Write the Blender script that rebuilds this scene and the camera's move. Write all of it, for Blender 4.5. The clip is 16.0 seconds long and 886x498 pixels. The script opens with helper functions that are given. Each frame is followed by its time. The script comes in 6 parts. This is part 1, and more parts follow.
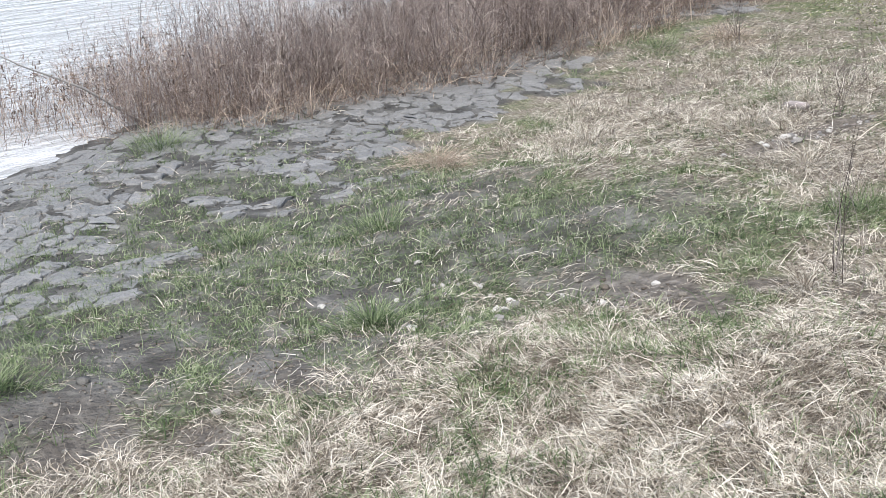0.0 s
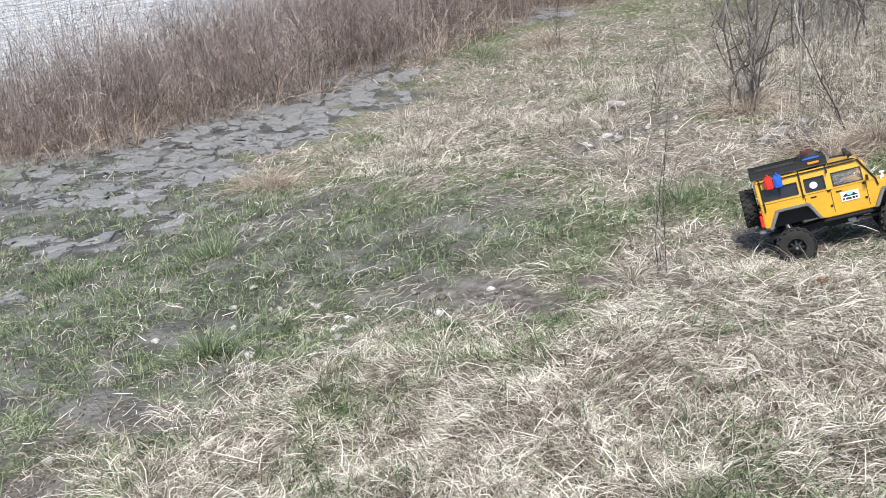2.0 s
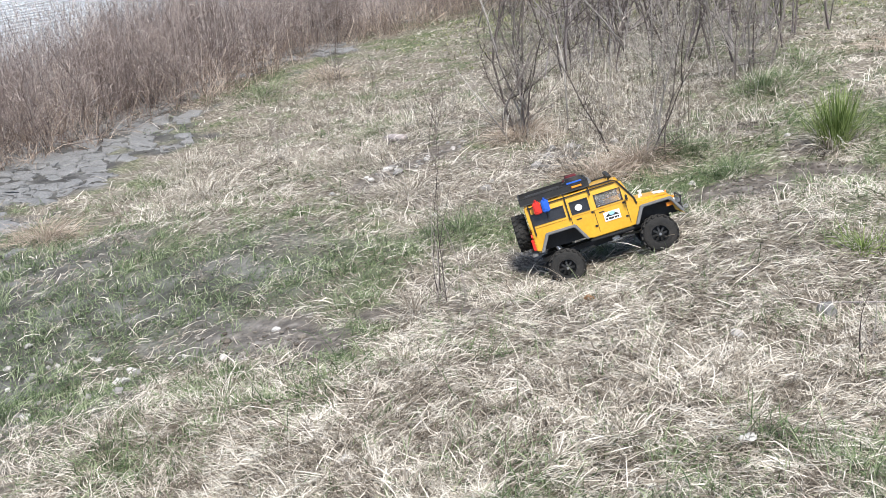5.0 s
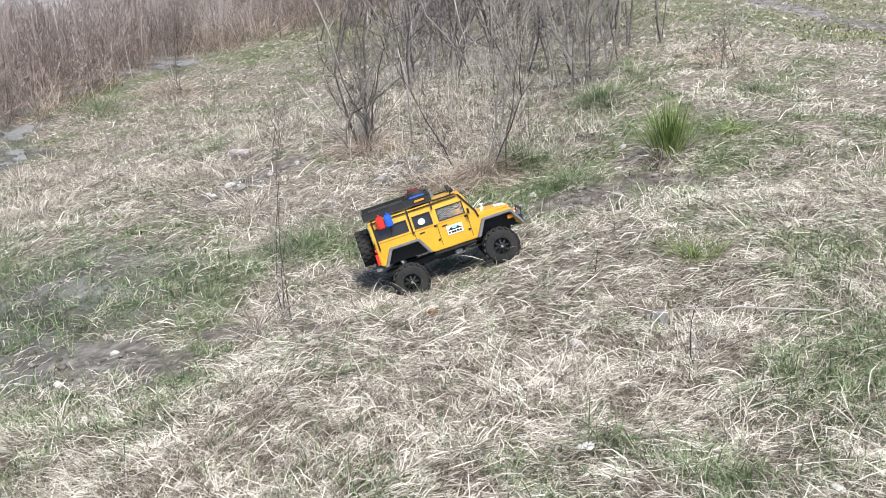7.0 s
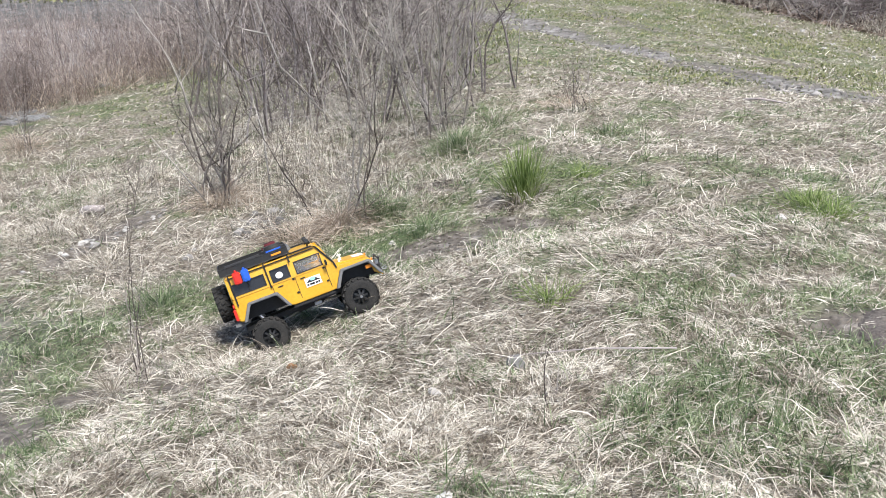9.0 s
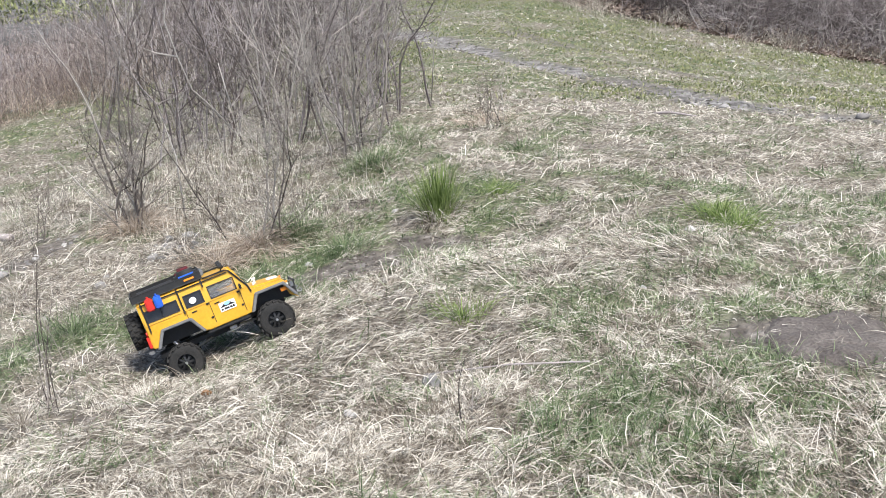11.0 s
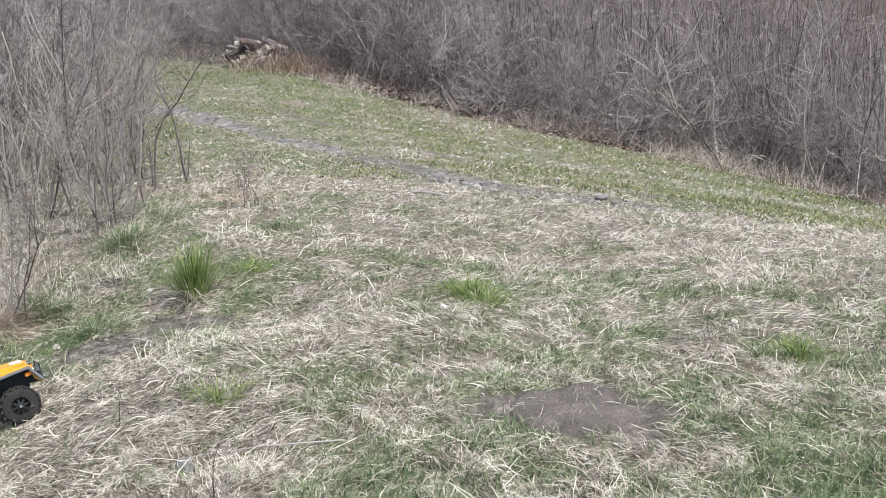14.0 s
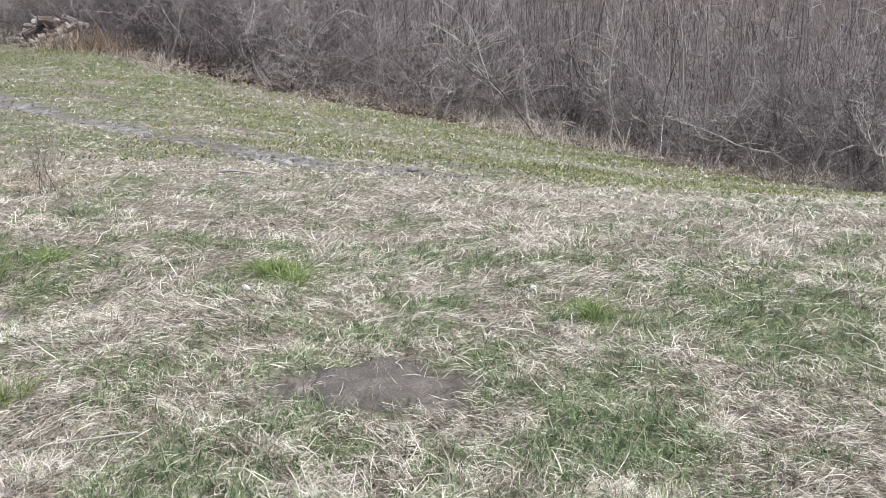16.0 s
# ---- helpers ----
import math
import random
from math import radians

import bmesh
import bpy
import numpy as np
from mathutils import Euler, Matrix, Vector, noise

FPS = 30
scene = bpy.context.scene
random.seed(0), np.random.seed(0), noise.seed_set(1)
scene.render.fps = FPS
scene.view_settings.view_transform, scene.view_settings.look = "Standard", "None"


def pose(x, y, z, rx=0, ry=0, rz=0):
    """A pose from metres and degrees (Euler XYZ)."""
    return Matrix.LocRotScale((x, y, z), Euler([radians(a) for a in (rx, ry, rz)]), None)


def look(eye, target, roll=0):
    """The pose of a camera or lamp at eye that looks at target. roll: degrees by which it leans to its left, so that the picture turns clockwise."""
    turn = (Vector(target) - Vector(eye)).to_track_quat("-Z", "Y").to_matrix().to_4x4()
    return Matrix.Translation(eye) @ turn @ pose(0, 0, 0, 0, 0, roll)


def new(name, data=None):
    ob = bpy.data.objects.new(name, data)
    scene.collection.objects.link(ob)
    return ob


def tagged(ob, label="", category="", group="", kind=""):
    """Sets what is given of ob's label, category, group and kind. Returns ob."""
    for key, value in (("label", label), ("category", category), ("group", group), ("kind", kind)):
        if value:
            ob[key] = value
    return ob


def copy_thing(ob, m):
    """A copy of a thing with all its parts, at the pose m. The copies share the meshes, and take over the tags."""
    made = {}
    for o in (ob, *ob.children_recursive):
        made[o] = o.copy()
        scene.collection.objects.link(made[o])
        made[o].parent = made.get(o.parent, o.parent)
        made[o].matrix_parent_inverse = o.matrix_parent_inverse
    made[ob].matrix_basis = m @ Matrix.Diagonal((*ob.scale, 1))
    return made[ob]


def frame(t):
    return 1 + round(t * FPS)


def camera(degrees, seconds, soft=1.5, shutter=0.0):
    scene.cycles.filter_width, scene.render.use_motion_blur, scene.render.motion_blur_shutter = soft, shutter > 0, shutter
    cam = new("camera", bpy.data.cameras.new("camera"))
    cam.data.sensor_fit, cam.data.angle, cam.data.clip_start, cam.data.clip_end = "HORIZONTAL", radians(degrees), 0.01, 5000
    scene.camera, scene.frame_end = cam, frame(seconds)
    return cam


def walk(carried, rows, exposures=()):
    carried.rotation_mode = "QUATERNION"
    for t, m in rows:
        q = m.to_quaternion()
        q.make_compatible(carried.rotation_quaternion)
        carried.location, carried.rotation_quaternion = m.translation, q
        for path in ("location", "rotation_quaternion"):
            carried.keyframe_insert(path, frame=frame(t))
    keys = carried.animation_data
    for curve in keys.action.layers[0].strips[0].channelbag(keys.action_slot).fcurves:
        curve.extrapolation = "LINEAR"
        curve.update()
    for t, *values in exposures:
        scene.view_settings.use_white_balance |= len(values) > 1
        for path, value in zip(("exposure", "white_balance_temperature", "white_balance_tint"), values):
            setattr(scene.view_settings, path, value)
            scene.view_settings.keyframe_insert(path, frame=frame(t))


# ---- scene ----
cam = camera(42.8, 16.0, soft=0.7)
walk(cam, [
    (0, pose(-0.2034, -0.0620, 1.0666, 68.843, 2.843, 51.888)),
    (0.5, pose(-0.1976, -0.0559, 1.0666, 68.953, 2.848, 50.970)),
    (1, pose(-0.1914, -0.0458, 1.0668, 68.977, 3.578, 49.590)),
    (1.5, pose(-0.1875, -0.0323, 1.0667, 69.101, 4.526, 45.935)),
    (2, pose(-0.1831, -0.0179, 1.0648, 69.026, 4.283, 43.068)),
    (2.5, pose(-0.1716, -0.0049, 1.0629, 68.788, 4.605, 39.522)),
    (3, pose(-0.1559, 0.0008, 1.0644, 68.578, 4.605, 36.954)),
    (3.5, pose(-0.1429, -0.0001, 1.0677, 68.767, 4.914, 35.448)),
    (3.7, pose(-0.1349, -0.0024, 1.0696, 68.950, 4.947, 34.955)),
    (5.8, pose(-0.1149, 0.0071, 1.0810, 70.284, 3.110, 29.808)),
    (6, pose(-0.1134, 0.0133, 1.0802, 70.285, 2.804, 28.949)),
    (6.5, pose(-0.1083, 0.0178, 1.0830, 70.008, 3.006, 26.704)),
    (7, pose(-0.1007, 0.0198, 1.0888, 70.000, 2.955, 24.723)),
    (7.5, pose(-0.0924, 0.0208, 1.0962, 70.401, 3.091, 22.579)),
    (8, pose(-0.0837, 0.0223, 1.1031, 71.099, 2.654, 20.890)),
    (8.5, pose(-0.0759, 0.0244, 1.1063, 71.802, 2.527, 19.141)),
    (8.7, pose(-0.0708, 0.0260, 1.1082, 71.858, 2.649, 18.478)),
    (10.8, pose(-0.0401, 0.0271, 1.1132, 72.228, 3.240, 14.434)),
    (11, pose(-0.0364, 0.0309, 1.1156, 72.542, 3.151, 13.562)),
    (11.5, pose(-0.0290, 0.0320, 1.1222, 73.058, 2.646, 11.860)),
    (12, pose(-0.0175, 0.0318, 1.1321, 74.033, 2.075, 10.066)),
    (12.5, pose(-0.0080, 0.0288, 1.1407, 75.219, 1.428, 7.723)),
    (13, pose(-0.0057, 0.0161, 1.1462, 75.877, 1.136, 5.367)),
    (13.5, pose(-0.0099, -0.0060, 1.1500, 75.952, 0.354, 3.351)),
    (14, pose(-0.0106, -0.0253, 1.1511, 75.955, 0.231, 1.850)),
    (14.5, pose(0.0033, -0.0292, 1.1499, 75.477, 0.059, 0.024)),
    (15, pose(0.0208, -0.0198, 1.1460, 75.170, -0.100, -1.805)),
    (15.1, pose(0.0315, -0.0086, 1.1418, 75.164, -0.205, -1.952)),
    (15.5, pose(0.0501, -0.0054, 1.1455, 74.769, -0.242, -3.848)),
    (16, pose(0.0792, -0.0104, 1.1548, 74.536, 0.602, -7.318)),
], exposures=[(0, 0.76), (1.5, 0.78), (3.5, 0.85), (6, 0.91), (11, 0.93), (16, 0.82)])

# ---- sky and sun: bright, thinly overcast spring day ----
world = bpy.data.worlds.new("overcast_sky")
scene.world = world
world.use_nodes = True
wn = world.node_tree
sky = wn.nodes.new("ShaderNodeTexSky")
sky.sky_type = "NISHITA"
sky.sun_disc = False
sky.sun_elevation = radians(62)
sky.sun_rotation = radians(138)
sky.air_density, sky.dust_density, sky.ozone_density = 1.0, 2.0, 2.0
wn.nodes["Background"].inputs["Strength"].default_value = 0.105
wn.links.new(sky.outputs[0], wn.nodes["Background"].inputs["Color"])
sun = new("sun", bpy.data.lights.new("sun", "SUN"))
sun.data.energy, sun.data.angle, sun.data.color = 3.45, radians(16), (1.0, 0.99, 0.955)
sun.matrix_world = look((2.6, -2.9, 7.4), (0, 0, 0))

# ---- lie of the land ----
def ease(a, b, v):
    s = np.clip((v - a) / (b - a), 0, 1)
    return s * s * (3 - 2 * s)


def soft(v, k):
    return k * np.logaddexp(0, v / k)


WATER = -0.95
# breaks of slope down the bank: how far out, and the turn
BREAKS = [(1.1, -0.411), (2.0, 0.379), (3.2, -0.162), (5.0, 0.182), (7.3, -0.15)]
# hollows and humps: x, y, radius, height
HUMPS = [(-1.55, 3.65, 0.35, -0.021), (-1.0, 3.45, 0.3, 0.0), (-1.05, 4.25, 0.4, -0.137), (-2.0, 2.8, 0.4, -0.004), (-2.5, 4.7, 0.45, -0.017), (-1.65, 5.2, 0.5, -0.067), (-1.35, 2.4, 0.4, -0.029), (-3.0, 2.2, 0.5, -0.084), (-3.4, 3.4, 0.7, 0.026), (-4.8, 5.1, 1.0, 0.06), (-0.5, 2.7, 0.6, -0.038), (0.3, 4.7, 0.9, -0.076), (-1.9, 1.7, 0.5, 0.109), (-6, 5, 1.4, -0.19), (-1.8, 3.95, 0.35, -0.044), (-1.7, 3.1, 0.3, -0.088), (-8.0, 1.2, 1.1, -0.21), (5.0, 9.2, 2.0, -0.17)]


def land(x, y):
    """Height of the ground: a terrace, a bank falling to the river on one side and to a meadow on another."""
    x, y = np.asarray(x, float), np.asarray(y, float)
    bank = np.maximum(-sum(turn * soft(-np.maximum(x, -12) - at, 0.25) for at, turn in BREAKS), 0)
    meadow = np.maximum(0.12 * (soft(y - 4.0, 0.5) - soft(y - 15, 2)) * (1 + 0.14 * np.clip(x, -5, 8)), 0)
    z = 0.015 - (bank ** 3 + meadow ** 3 + 1e-9) ** (1 / 3)
    far = ease(14.5, 17, y) * ease(4, 8, -x) * (1 - ease(33, 37, np.hypot(x, y)))
    z = z + far * (-0.75 - z)
    for hx, hy, r, h in HUMPS:
        z = z + h * np.exp(-((x - hx) ** 2 + (y - hy) ** 2) / (2 * r * r))
    return z

# ---- materials ----
def material(name, colors, rough=0.8, scale=8.0, bump=0.3, metal=0.0, fine=None, island=0.0, objectwise=0.0, spec=0.3, coat=0.0, depth=0.01, contrast=1.0):
    """Procedural surface: two noises, coarse and fine, between two or three colours; optional scatter per piece."""
    m = bpy.data.materials.new(name)
    m.use_nodes = True
    nt = m.node_tree
    b = nt.nodes["Principled BSDF"]
    tc = nt.nodes.new("ShaderNodeTexCoord")
    n1 = nt.nodes.new("ShaderNodeTexNoise")
    n1.inputs["Scale"].default_value, n1.inputs["Detail"].default_value = scale, 5
    n2 = nt.nodes.new("ShaderNodeTexNoise")
    n2.inputs["Scale"].default_value, n2.inputs["Detail"].default_value = fine or scale * 9, 4
    for n in (n1, n2):
        nt.links.new(tc.outputs["Object"], n.inputs["Vector"])
    mix = nt.nodes.new("ShaderNodeMath")
    mix.operation = "MULTIPLY_ADD"
    mix.inputs[1].default_value = 0.5
    nt.links.new(n1.outputs["Fac"], mix.inputs[0])
    half = nt.nodes.new("ShaderNodeMath")
    half.operation = "MULTIPLY"
    half.inputs[1].default_value = 0.5
    nt.links.new(n2.outputs["Fac"], half.inputs[0])
    nt.links.new(half.outputs[0], mix.inputs[2])
    last = mix.outputs[0]
    if contrast != 1:
        wider = nt.nodes.new("ShaderNodeMath")
        wider.operation = "MULTIPLY_ADD"
        wider.inputs[1].default_value, wider.inputs[2].default_value = contrast, 0.5 - 0.5 * contrast
        nt.links.new(last, wider.inputs[0])
        last = wider.outputs[0]
    amount = island or objectwise
    if amount:
        src = nt.nodes.new("ShaderNodeNewGeometry" if island else "ShaderNodeObjectInfo")
        add = nt.nodes.new("ShaderNodeMath")
        add.operation = "MULTIPLY_ADD"
        add.inputs[1].default_value, add.inputs[2].default_value = amount, -amount / 2
        nt.links.new(src.outputs["Random Per Island" if island else "Random"], add.inputs[0])
        plus = nt.nodes.new("ShaderNodeMath")
        plus.use_clamp = True
        nt.links.new(last, plus.inputs[0])
        nt.links.new(add.outputs[0], plus.inputs[1])
        last = plus.outputs[0]
    ramp = nt.nodes.new("ShaderNodeValToRGB")
    e = ramp.color_ramp.elements
    e[0].position, e[1].position = (0.3, 0.7) if not amount else (0.1, 0.9)
    e[0].color, e[1].color = (*colors[0], 1), (*colors[-1], 1)
    if len(colors) > 2:
        mid = e.new(0.5)
        mid.color = (*colors[1], 1)
    nt.links.new(last, ramp.inputs[0])
    nt.links.new(ramp.outputs[0], b.inputs["Base Color"])
    b.inputs["Roughness"].default_value, b.inputs["Metallic"].default_value = rough, metal
    b.inputs["Specular IOR Level"].default_value = spec
    b.inputs["Coat Weight"].default_value = coat
    if bump:
        bn = nt.nodes.new("ShaderNodeBump")
        bn.inputs["Strength"].default_value, bn.inputs["Distance"].default_value = bump, depth
        nt.links.new(n2.outputs["Fac"], bn.inputs["Height"])
        nt.links.new(bn.outputs[0], b.inputs["Normal"])
    return m


def blade_material(name, colors, rough=0.6, see=0.25, scatter=0.9, clump=2.0, contrast=1.0):
    """Thin plant matter, each blade of its own tone, letting some light through."""
    m = material(name, colors, rough, clump, 0, fine=clump * 3.5, island=scatter, spec=0.25, contrast=contrast)
    nt = m.node_tree
    b = nt.nodes["Principled BSDF"]
    tr = nt.nodes.new("ShaderNodeBsdfTranslucent")
    nt.links.new(b.inputs["Base Color"].links[0].from_socket, tr.inputs["Color"])
    mx = nt.nodes.new("ShaderNodeMixShader")
    mx.inputs[0].default_value = see
    out = nt.nodes["Material Output"]
    nt.links.new(b.outputs[0], mx.inputs[1])
    nt.links.new(tr.outputs[0], mx.inputs[2])
    nt.links.new(mx.outputs[0], out.inputs["Surface"])
    return m


STRAW = blade_material("straw", [(0.115, 0.092, 0.07), (0.385, 0.34, 0.277), (0.76, 0.71, 0.625)], scatter=0.85, clump=7.0, contrast=2.6)
STRAW_FINE = blade_material("short_straw", [(0.115, 0.092, 0.07), (0.365, 0.32, 0.26), (0.76, 0.71, 0.625)], scatter=0.8, clump=4.5, contrast=2.6)
TAN = blade_material("tan_grass", [(0.21, 0.155, 0.115), (0.43, 0.35, 0.275), (0.68, 0.59, 0.495)])
GREEN = blade_material("green_blades", [(0.05, 0.08, 0.034), (0.14, 0.19, 0.088), (0.36, 0.41, 0.25)], see=0.35, scatter=0.9, clump=7.0, contrast=2.2)
MEADOW = blade_material("meadow_blades", [(0.075, 0.09, 0.036), (0.17, 0.188, 0.066), (0.38, 0.385, 0.19)], see=0.3, clump=1.6, contrast=2.4)
LUSH = blade_material("lush_blades", [(0.085, 0.13, 0.035), (0.19, 0.26, 0.075), (0.38, 0.45, 0.18)], see=0.4)
BROWN_REED = blade_material("brown_reed_tangle", [(0.12, 0.085, 0.068), (0.28, 0.212, 0.17), (0.58, 0.48, 0.39)], scatter=0.9, clump=2.2, contrast=2.4)
RUSSET = blade_material("russet_grass", [(0.14, 0.088, 0.06), (0.27, 0.185, 0.13), (0.45, 0.35, 0.27)])
REED = blade_material("reed_stalks", [(0.11, 0.083, 0.076), (0.235, 0.188, 0.17), (0.50, 0.43, 0.385)], scatter=0.9, clump=2.2, contrast=2.4)
BARK = material("grey_bark", [(0.07, 0.055, 0.05), (0.2, 0.17, 0.152), (0.46, 0.415, 0.375)], 0.85, 6, 0.4, objectwise=0.8)
BARK_DARK = material("brown_bark", [(0.066, 0.052, 0.051), (0.158, 0.131, 0.128), (0.42, 0.375, 0.365)], 0.85, 6, 0.4, objectwise=0.85)
BARK_PALE = material("pale_bark", [(0.21, 0.185, 0.17), (0.37, 0.34, 0.31), (0.55, 0.515, 0.475)], 0.85, 6, 0.4, objectwise=0.5)
WOODS = material("woodland_stems", [(0.07, 0.057, 0.058), (0.14, 0.12, 0.12), (0.36, 0.32, 0.315)], 0.9, 3, 0, island=1.1)
RED_BARK = material("reddish_twigs", [(0.085, 0.063, 0.056), (0.19, 0.145, 0.129), (0.42, 0.35, 0.31)], 0.85, 6, 0.4, objectwise=0.9)
STONE = material("pale_stone", [(0.28, 0.265, 0.24), (0.44, 0.42, 0.395), (0.62, 0.60, 0.57)], 0.85, 25, 0.5, objectwise=0.5)
DARKSTONE = material("grey_rubble", [(0.12, 0.115, 0.11), (0.22, 0.21, 0.20), (0.34, 0.32, 0.30)], 0.85, 25, 0.5, objectwise=0.6)
LITTER = blade_material("fallen_leaves", [(0.085, 0.06, 0.05), (0.18, 0.13, 0.105), (0.36, 0.285, 0.235)], see=0.1)
MUD = material("drying_mud", [(0.12, 0.117, 0.112), (0.215, 0.212, 0.206), (0.34, 0.335, 0.328)], 0.42, 12, 1.0, fine=45, objectwise=0.18, spec=0.5, depth=0.03)
CLOD = material("mud_clod", [(0.05, 0.046, 0.041), (0.12, 0.114, 0.104), (0.22, 0.21, 0.196)], 0.7, 20, 0.6, island=0.9)
GRIT = material("track_grit", [(0.09, 0.082, 0.075), (0.18, 0.168, 0.157), (0.36, 0.34, 0.325)], 0.95, 20, 0.5, island=0.9)
CRUMB = material("soil_crumb", [(0.07, 0.058, 0.048), (0.14, 0.12, 0.10), (0.27, 0.245, 0.215)], 0.95, 20, 0.5, island=0.9)
EARTH = material("crumbled_earth", [(0.06, 0.049, 0.043), (0.115, 0.098, 0.088), (0.20, 0.175, 0.157)], 0.95, 10, 0.8, fine=120, depth=0.015)


def ground_material():
    """Soil, thatch and mud, mixed by the cover that lies there."""
    m = bpy.data.materials.new("bank_soil")
    m.use_nodes = True
    nt = m.node_tree
    b = nt.nodes["Principled BSDF"]
    tc = nt.nodes.new("ShaderNodeTexCoord")

    def noise_tex(scale, detail=6):
        n = nt.nodes.new("ShaderNodeTexNoise")
        n.inputs["Scale"].default_value, n.inputs["Detail"].default_value = scale, detail
        nt.links.new(tc.outputs["Object"], n.inputs["Vector"])
        return n.outputs["Fac"]

    def ramp(src, stops):
        r = nt.nodes.new("ShaderNodeValToRGB")
        e = r.color_ramp.elements
        e[0].position, e[0].color = stops[0][0], (*stops[0][1], 1)
        e[1].position, e[1].color = stops[-1][0], (*stops[-1][1], 1)
        for p, c in stops[1:-1]:
            e.new(p).color = (*c, 1)
        nt.links.new(src, r.inputs[0])
        return r.outputs[0]

    def blend(fac, a, c):
        x = nt.nodes.new("ShaderNodeMix")
        x.data_type = "RGBA"
        nt.links.new(fac, x.inputs[0])
        nt.links.new(a, x.inputs["A"])
        nt.links.new(c, x.inputs["B"])
        return x.outputs["Result"]

    def mask(name):
        a = nt.nodes.new("ShaderNodeAttribute")
        a.attribute_name = name
        return a.outputs["Fac"]

    thatch = ramp(noise_tex(60, 9), [(0.3, (0.05, 0.041, 0.032)), (0.48, (0.175, 0.15, 0.12)), (0.66, (0.36, 0.32, 0.268))])
    turf = ramp(noise_tex(30, 8), [(0.3, (0.045, 0.05, 0.025)), (0.5, (0.10, 0.12, 0.055)), (0.7, (0.22, 0.23, 0.13))])
    # mud, darker than its plates: shade in the cracks is put into the colour
    mud = ramp(noise_tex(6, 8), [(0.3, (0.035, 0.033, 0.031)), (0.5, (0.09, 0.087, 0.082)), (0.7, (0.20, 0.195, 0.186))])
    soil = ramp(noise_tex(18, 8), [(0.3, (0.065, 0.054, 0.045)), (0.55, (0.15, 0.13, 0.112)), (0.75, (0.33, 0.30, 0.27))])
    c = blend(mask("green"), thatch, turf)
    c = blend(mask("bare"), c, soil)
    c = blend(mask("mud"), c, mud)
    grit = ramp(noise_tex(11, 8), [(0.3, (0.085, 0.076, 0.07)), (0.5, (0.17, 0.158, 0.147)), (0.72, (0.34, 0.325, 0.31))])
    c = blend(mask("track"), c, grit)
    leaves = ramp(noise_tex(14, 8), [(0.3, (0.03, 0.022, 0.018)), (0.5, (0.07, 0.05, 0.04)), (0.72, (0.16, 0.115, 0.09))])
    c = blend(mask("litter"), c, leaves)
    nt.links.new(c, b.inputs["Base Color"])
    b.inputs["Roughness"].default_value = 0.85
    b.inputs["Specular IOR Level"].default_value = 0.3
    bn = nt.nodes.new("ShaderNodeBump")
    bn.inputs["Strength"].default_value, bn.inputs["Distance"].default_value = 1.0, 0.035
    nt.links.new(noise_tex(34, 8), bn.inputs["Height"])
    nt.links.new(bn.outputs[0], b.inputs["Normal"])
    return m


def water_material():
    m = bpy.data.materials.new("river_water")
    m.use_nodes = True
    nt = m.node_tree
    b = nt.nodes["Principled BSDF"]
    # the bright sky's reflection is put into this pale base colour
    b.inputs["Base Color"].default_value = (0.48, 0.49, 0.50, 1)
    b.inputs["Roughness"].default_value, b.inputs["IOR"].default_value = 0.12, 1.33
    tc = nt.nodes.new("ShaderNodeTexCoord")
    st = nt.nodes.new("ShaderNodeMapping")
    st.inputs["Scale"].default_value = (1.0, 0.35, 1.0)
    st.inputs["Rotation"].default_value = (0, 0, radians(25))
    nt.links.new(tc.outputs["Object"], st.inputs[0])
    n = nt.nodes.new("ShaderNodeTexNoise")
    n.inputs["Scale"].default_value, n.inputs["Detail"].default_value = 5.0, 5
    nt.links.new(st.outputs[0], n.inputs["Vector"])
    bn = nt.nodes.new("ShaderNodeBump")
    bn.inputs["Strength"].default_value, bn.inputs["Distance"].default_value = 1.0, 0.13
    nt.links.new(n.outputs["Fac"], bn.inputs["Height"])
    nt.links.new(bn.outputs[0], b.inputs["Normal"])
    return m

# ---- helpers for shapes ----
def lattice(x, y, scale, seed):
    """Smooth value noise, 0 to 1, on a lattice of that many cells a metre."""
    x, y = np.asarray(x, float) * scale + seed * 17.3, np.asarray(y, float) * scale + seed * 7.9
    i, j = np.floor(x).astype(np.int64), np.floor(y).astype(np.int64)
    u, v = x - i, y - j
    u, v = u * u * (3 - 2 * u), v * v * (3 - 2 * v)

    def corner(a, b):
        h = (a * 374761393 + b * 668265263 + seed * 974711) & 0x7FFFFFFF
        h = ((h ^ (h >> 13)) * 1274126177) & 0x7FFFFFFF
        return ((h ^ (h >> 16)) & 0xFFFF) / 65535.0

    return (corner(i, j) * (1 - u) + corner(i + 1, j) * u) * (1 - v) + (corner(i, j + 1) * (1 - u) + corner(i + 1, j + 1) * u) * v


def mottled(x, y, scale, seed):
    return (lattice(x, y, scale, seed) * 4 + lattice(x, y, scale * 2.1, seed + 1) * 2 + lattice(x, y, scale * 4.3, seed + 2)) / 7


def part(name, bm, mat, parent, label="", smooth=False):
    me = bpy.data.meshes.new(name)
    bm.to_mesh(me)
    bm.free()
    me.materials.append(mat)
    if smooth:
        me.polygons.foreach_set("use_smooth", np.ones(len(me.polygons), bool))
    ob = new(name, me)
    ob.parent = parent
    return tagged(ob, label)


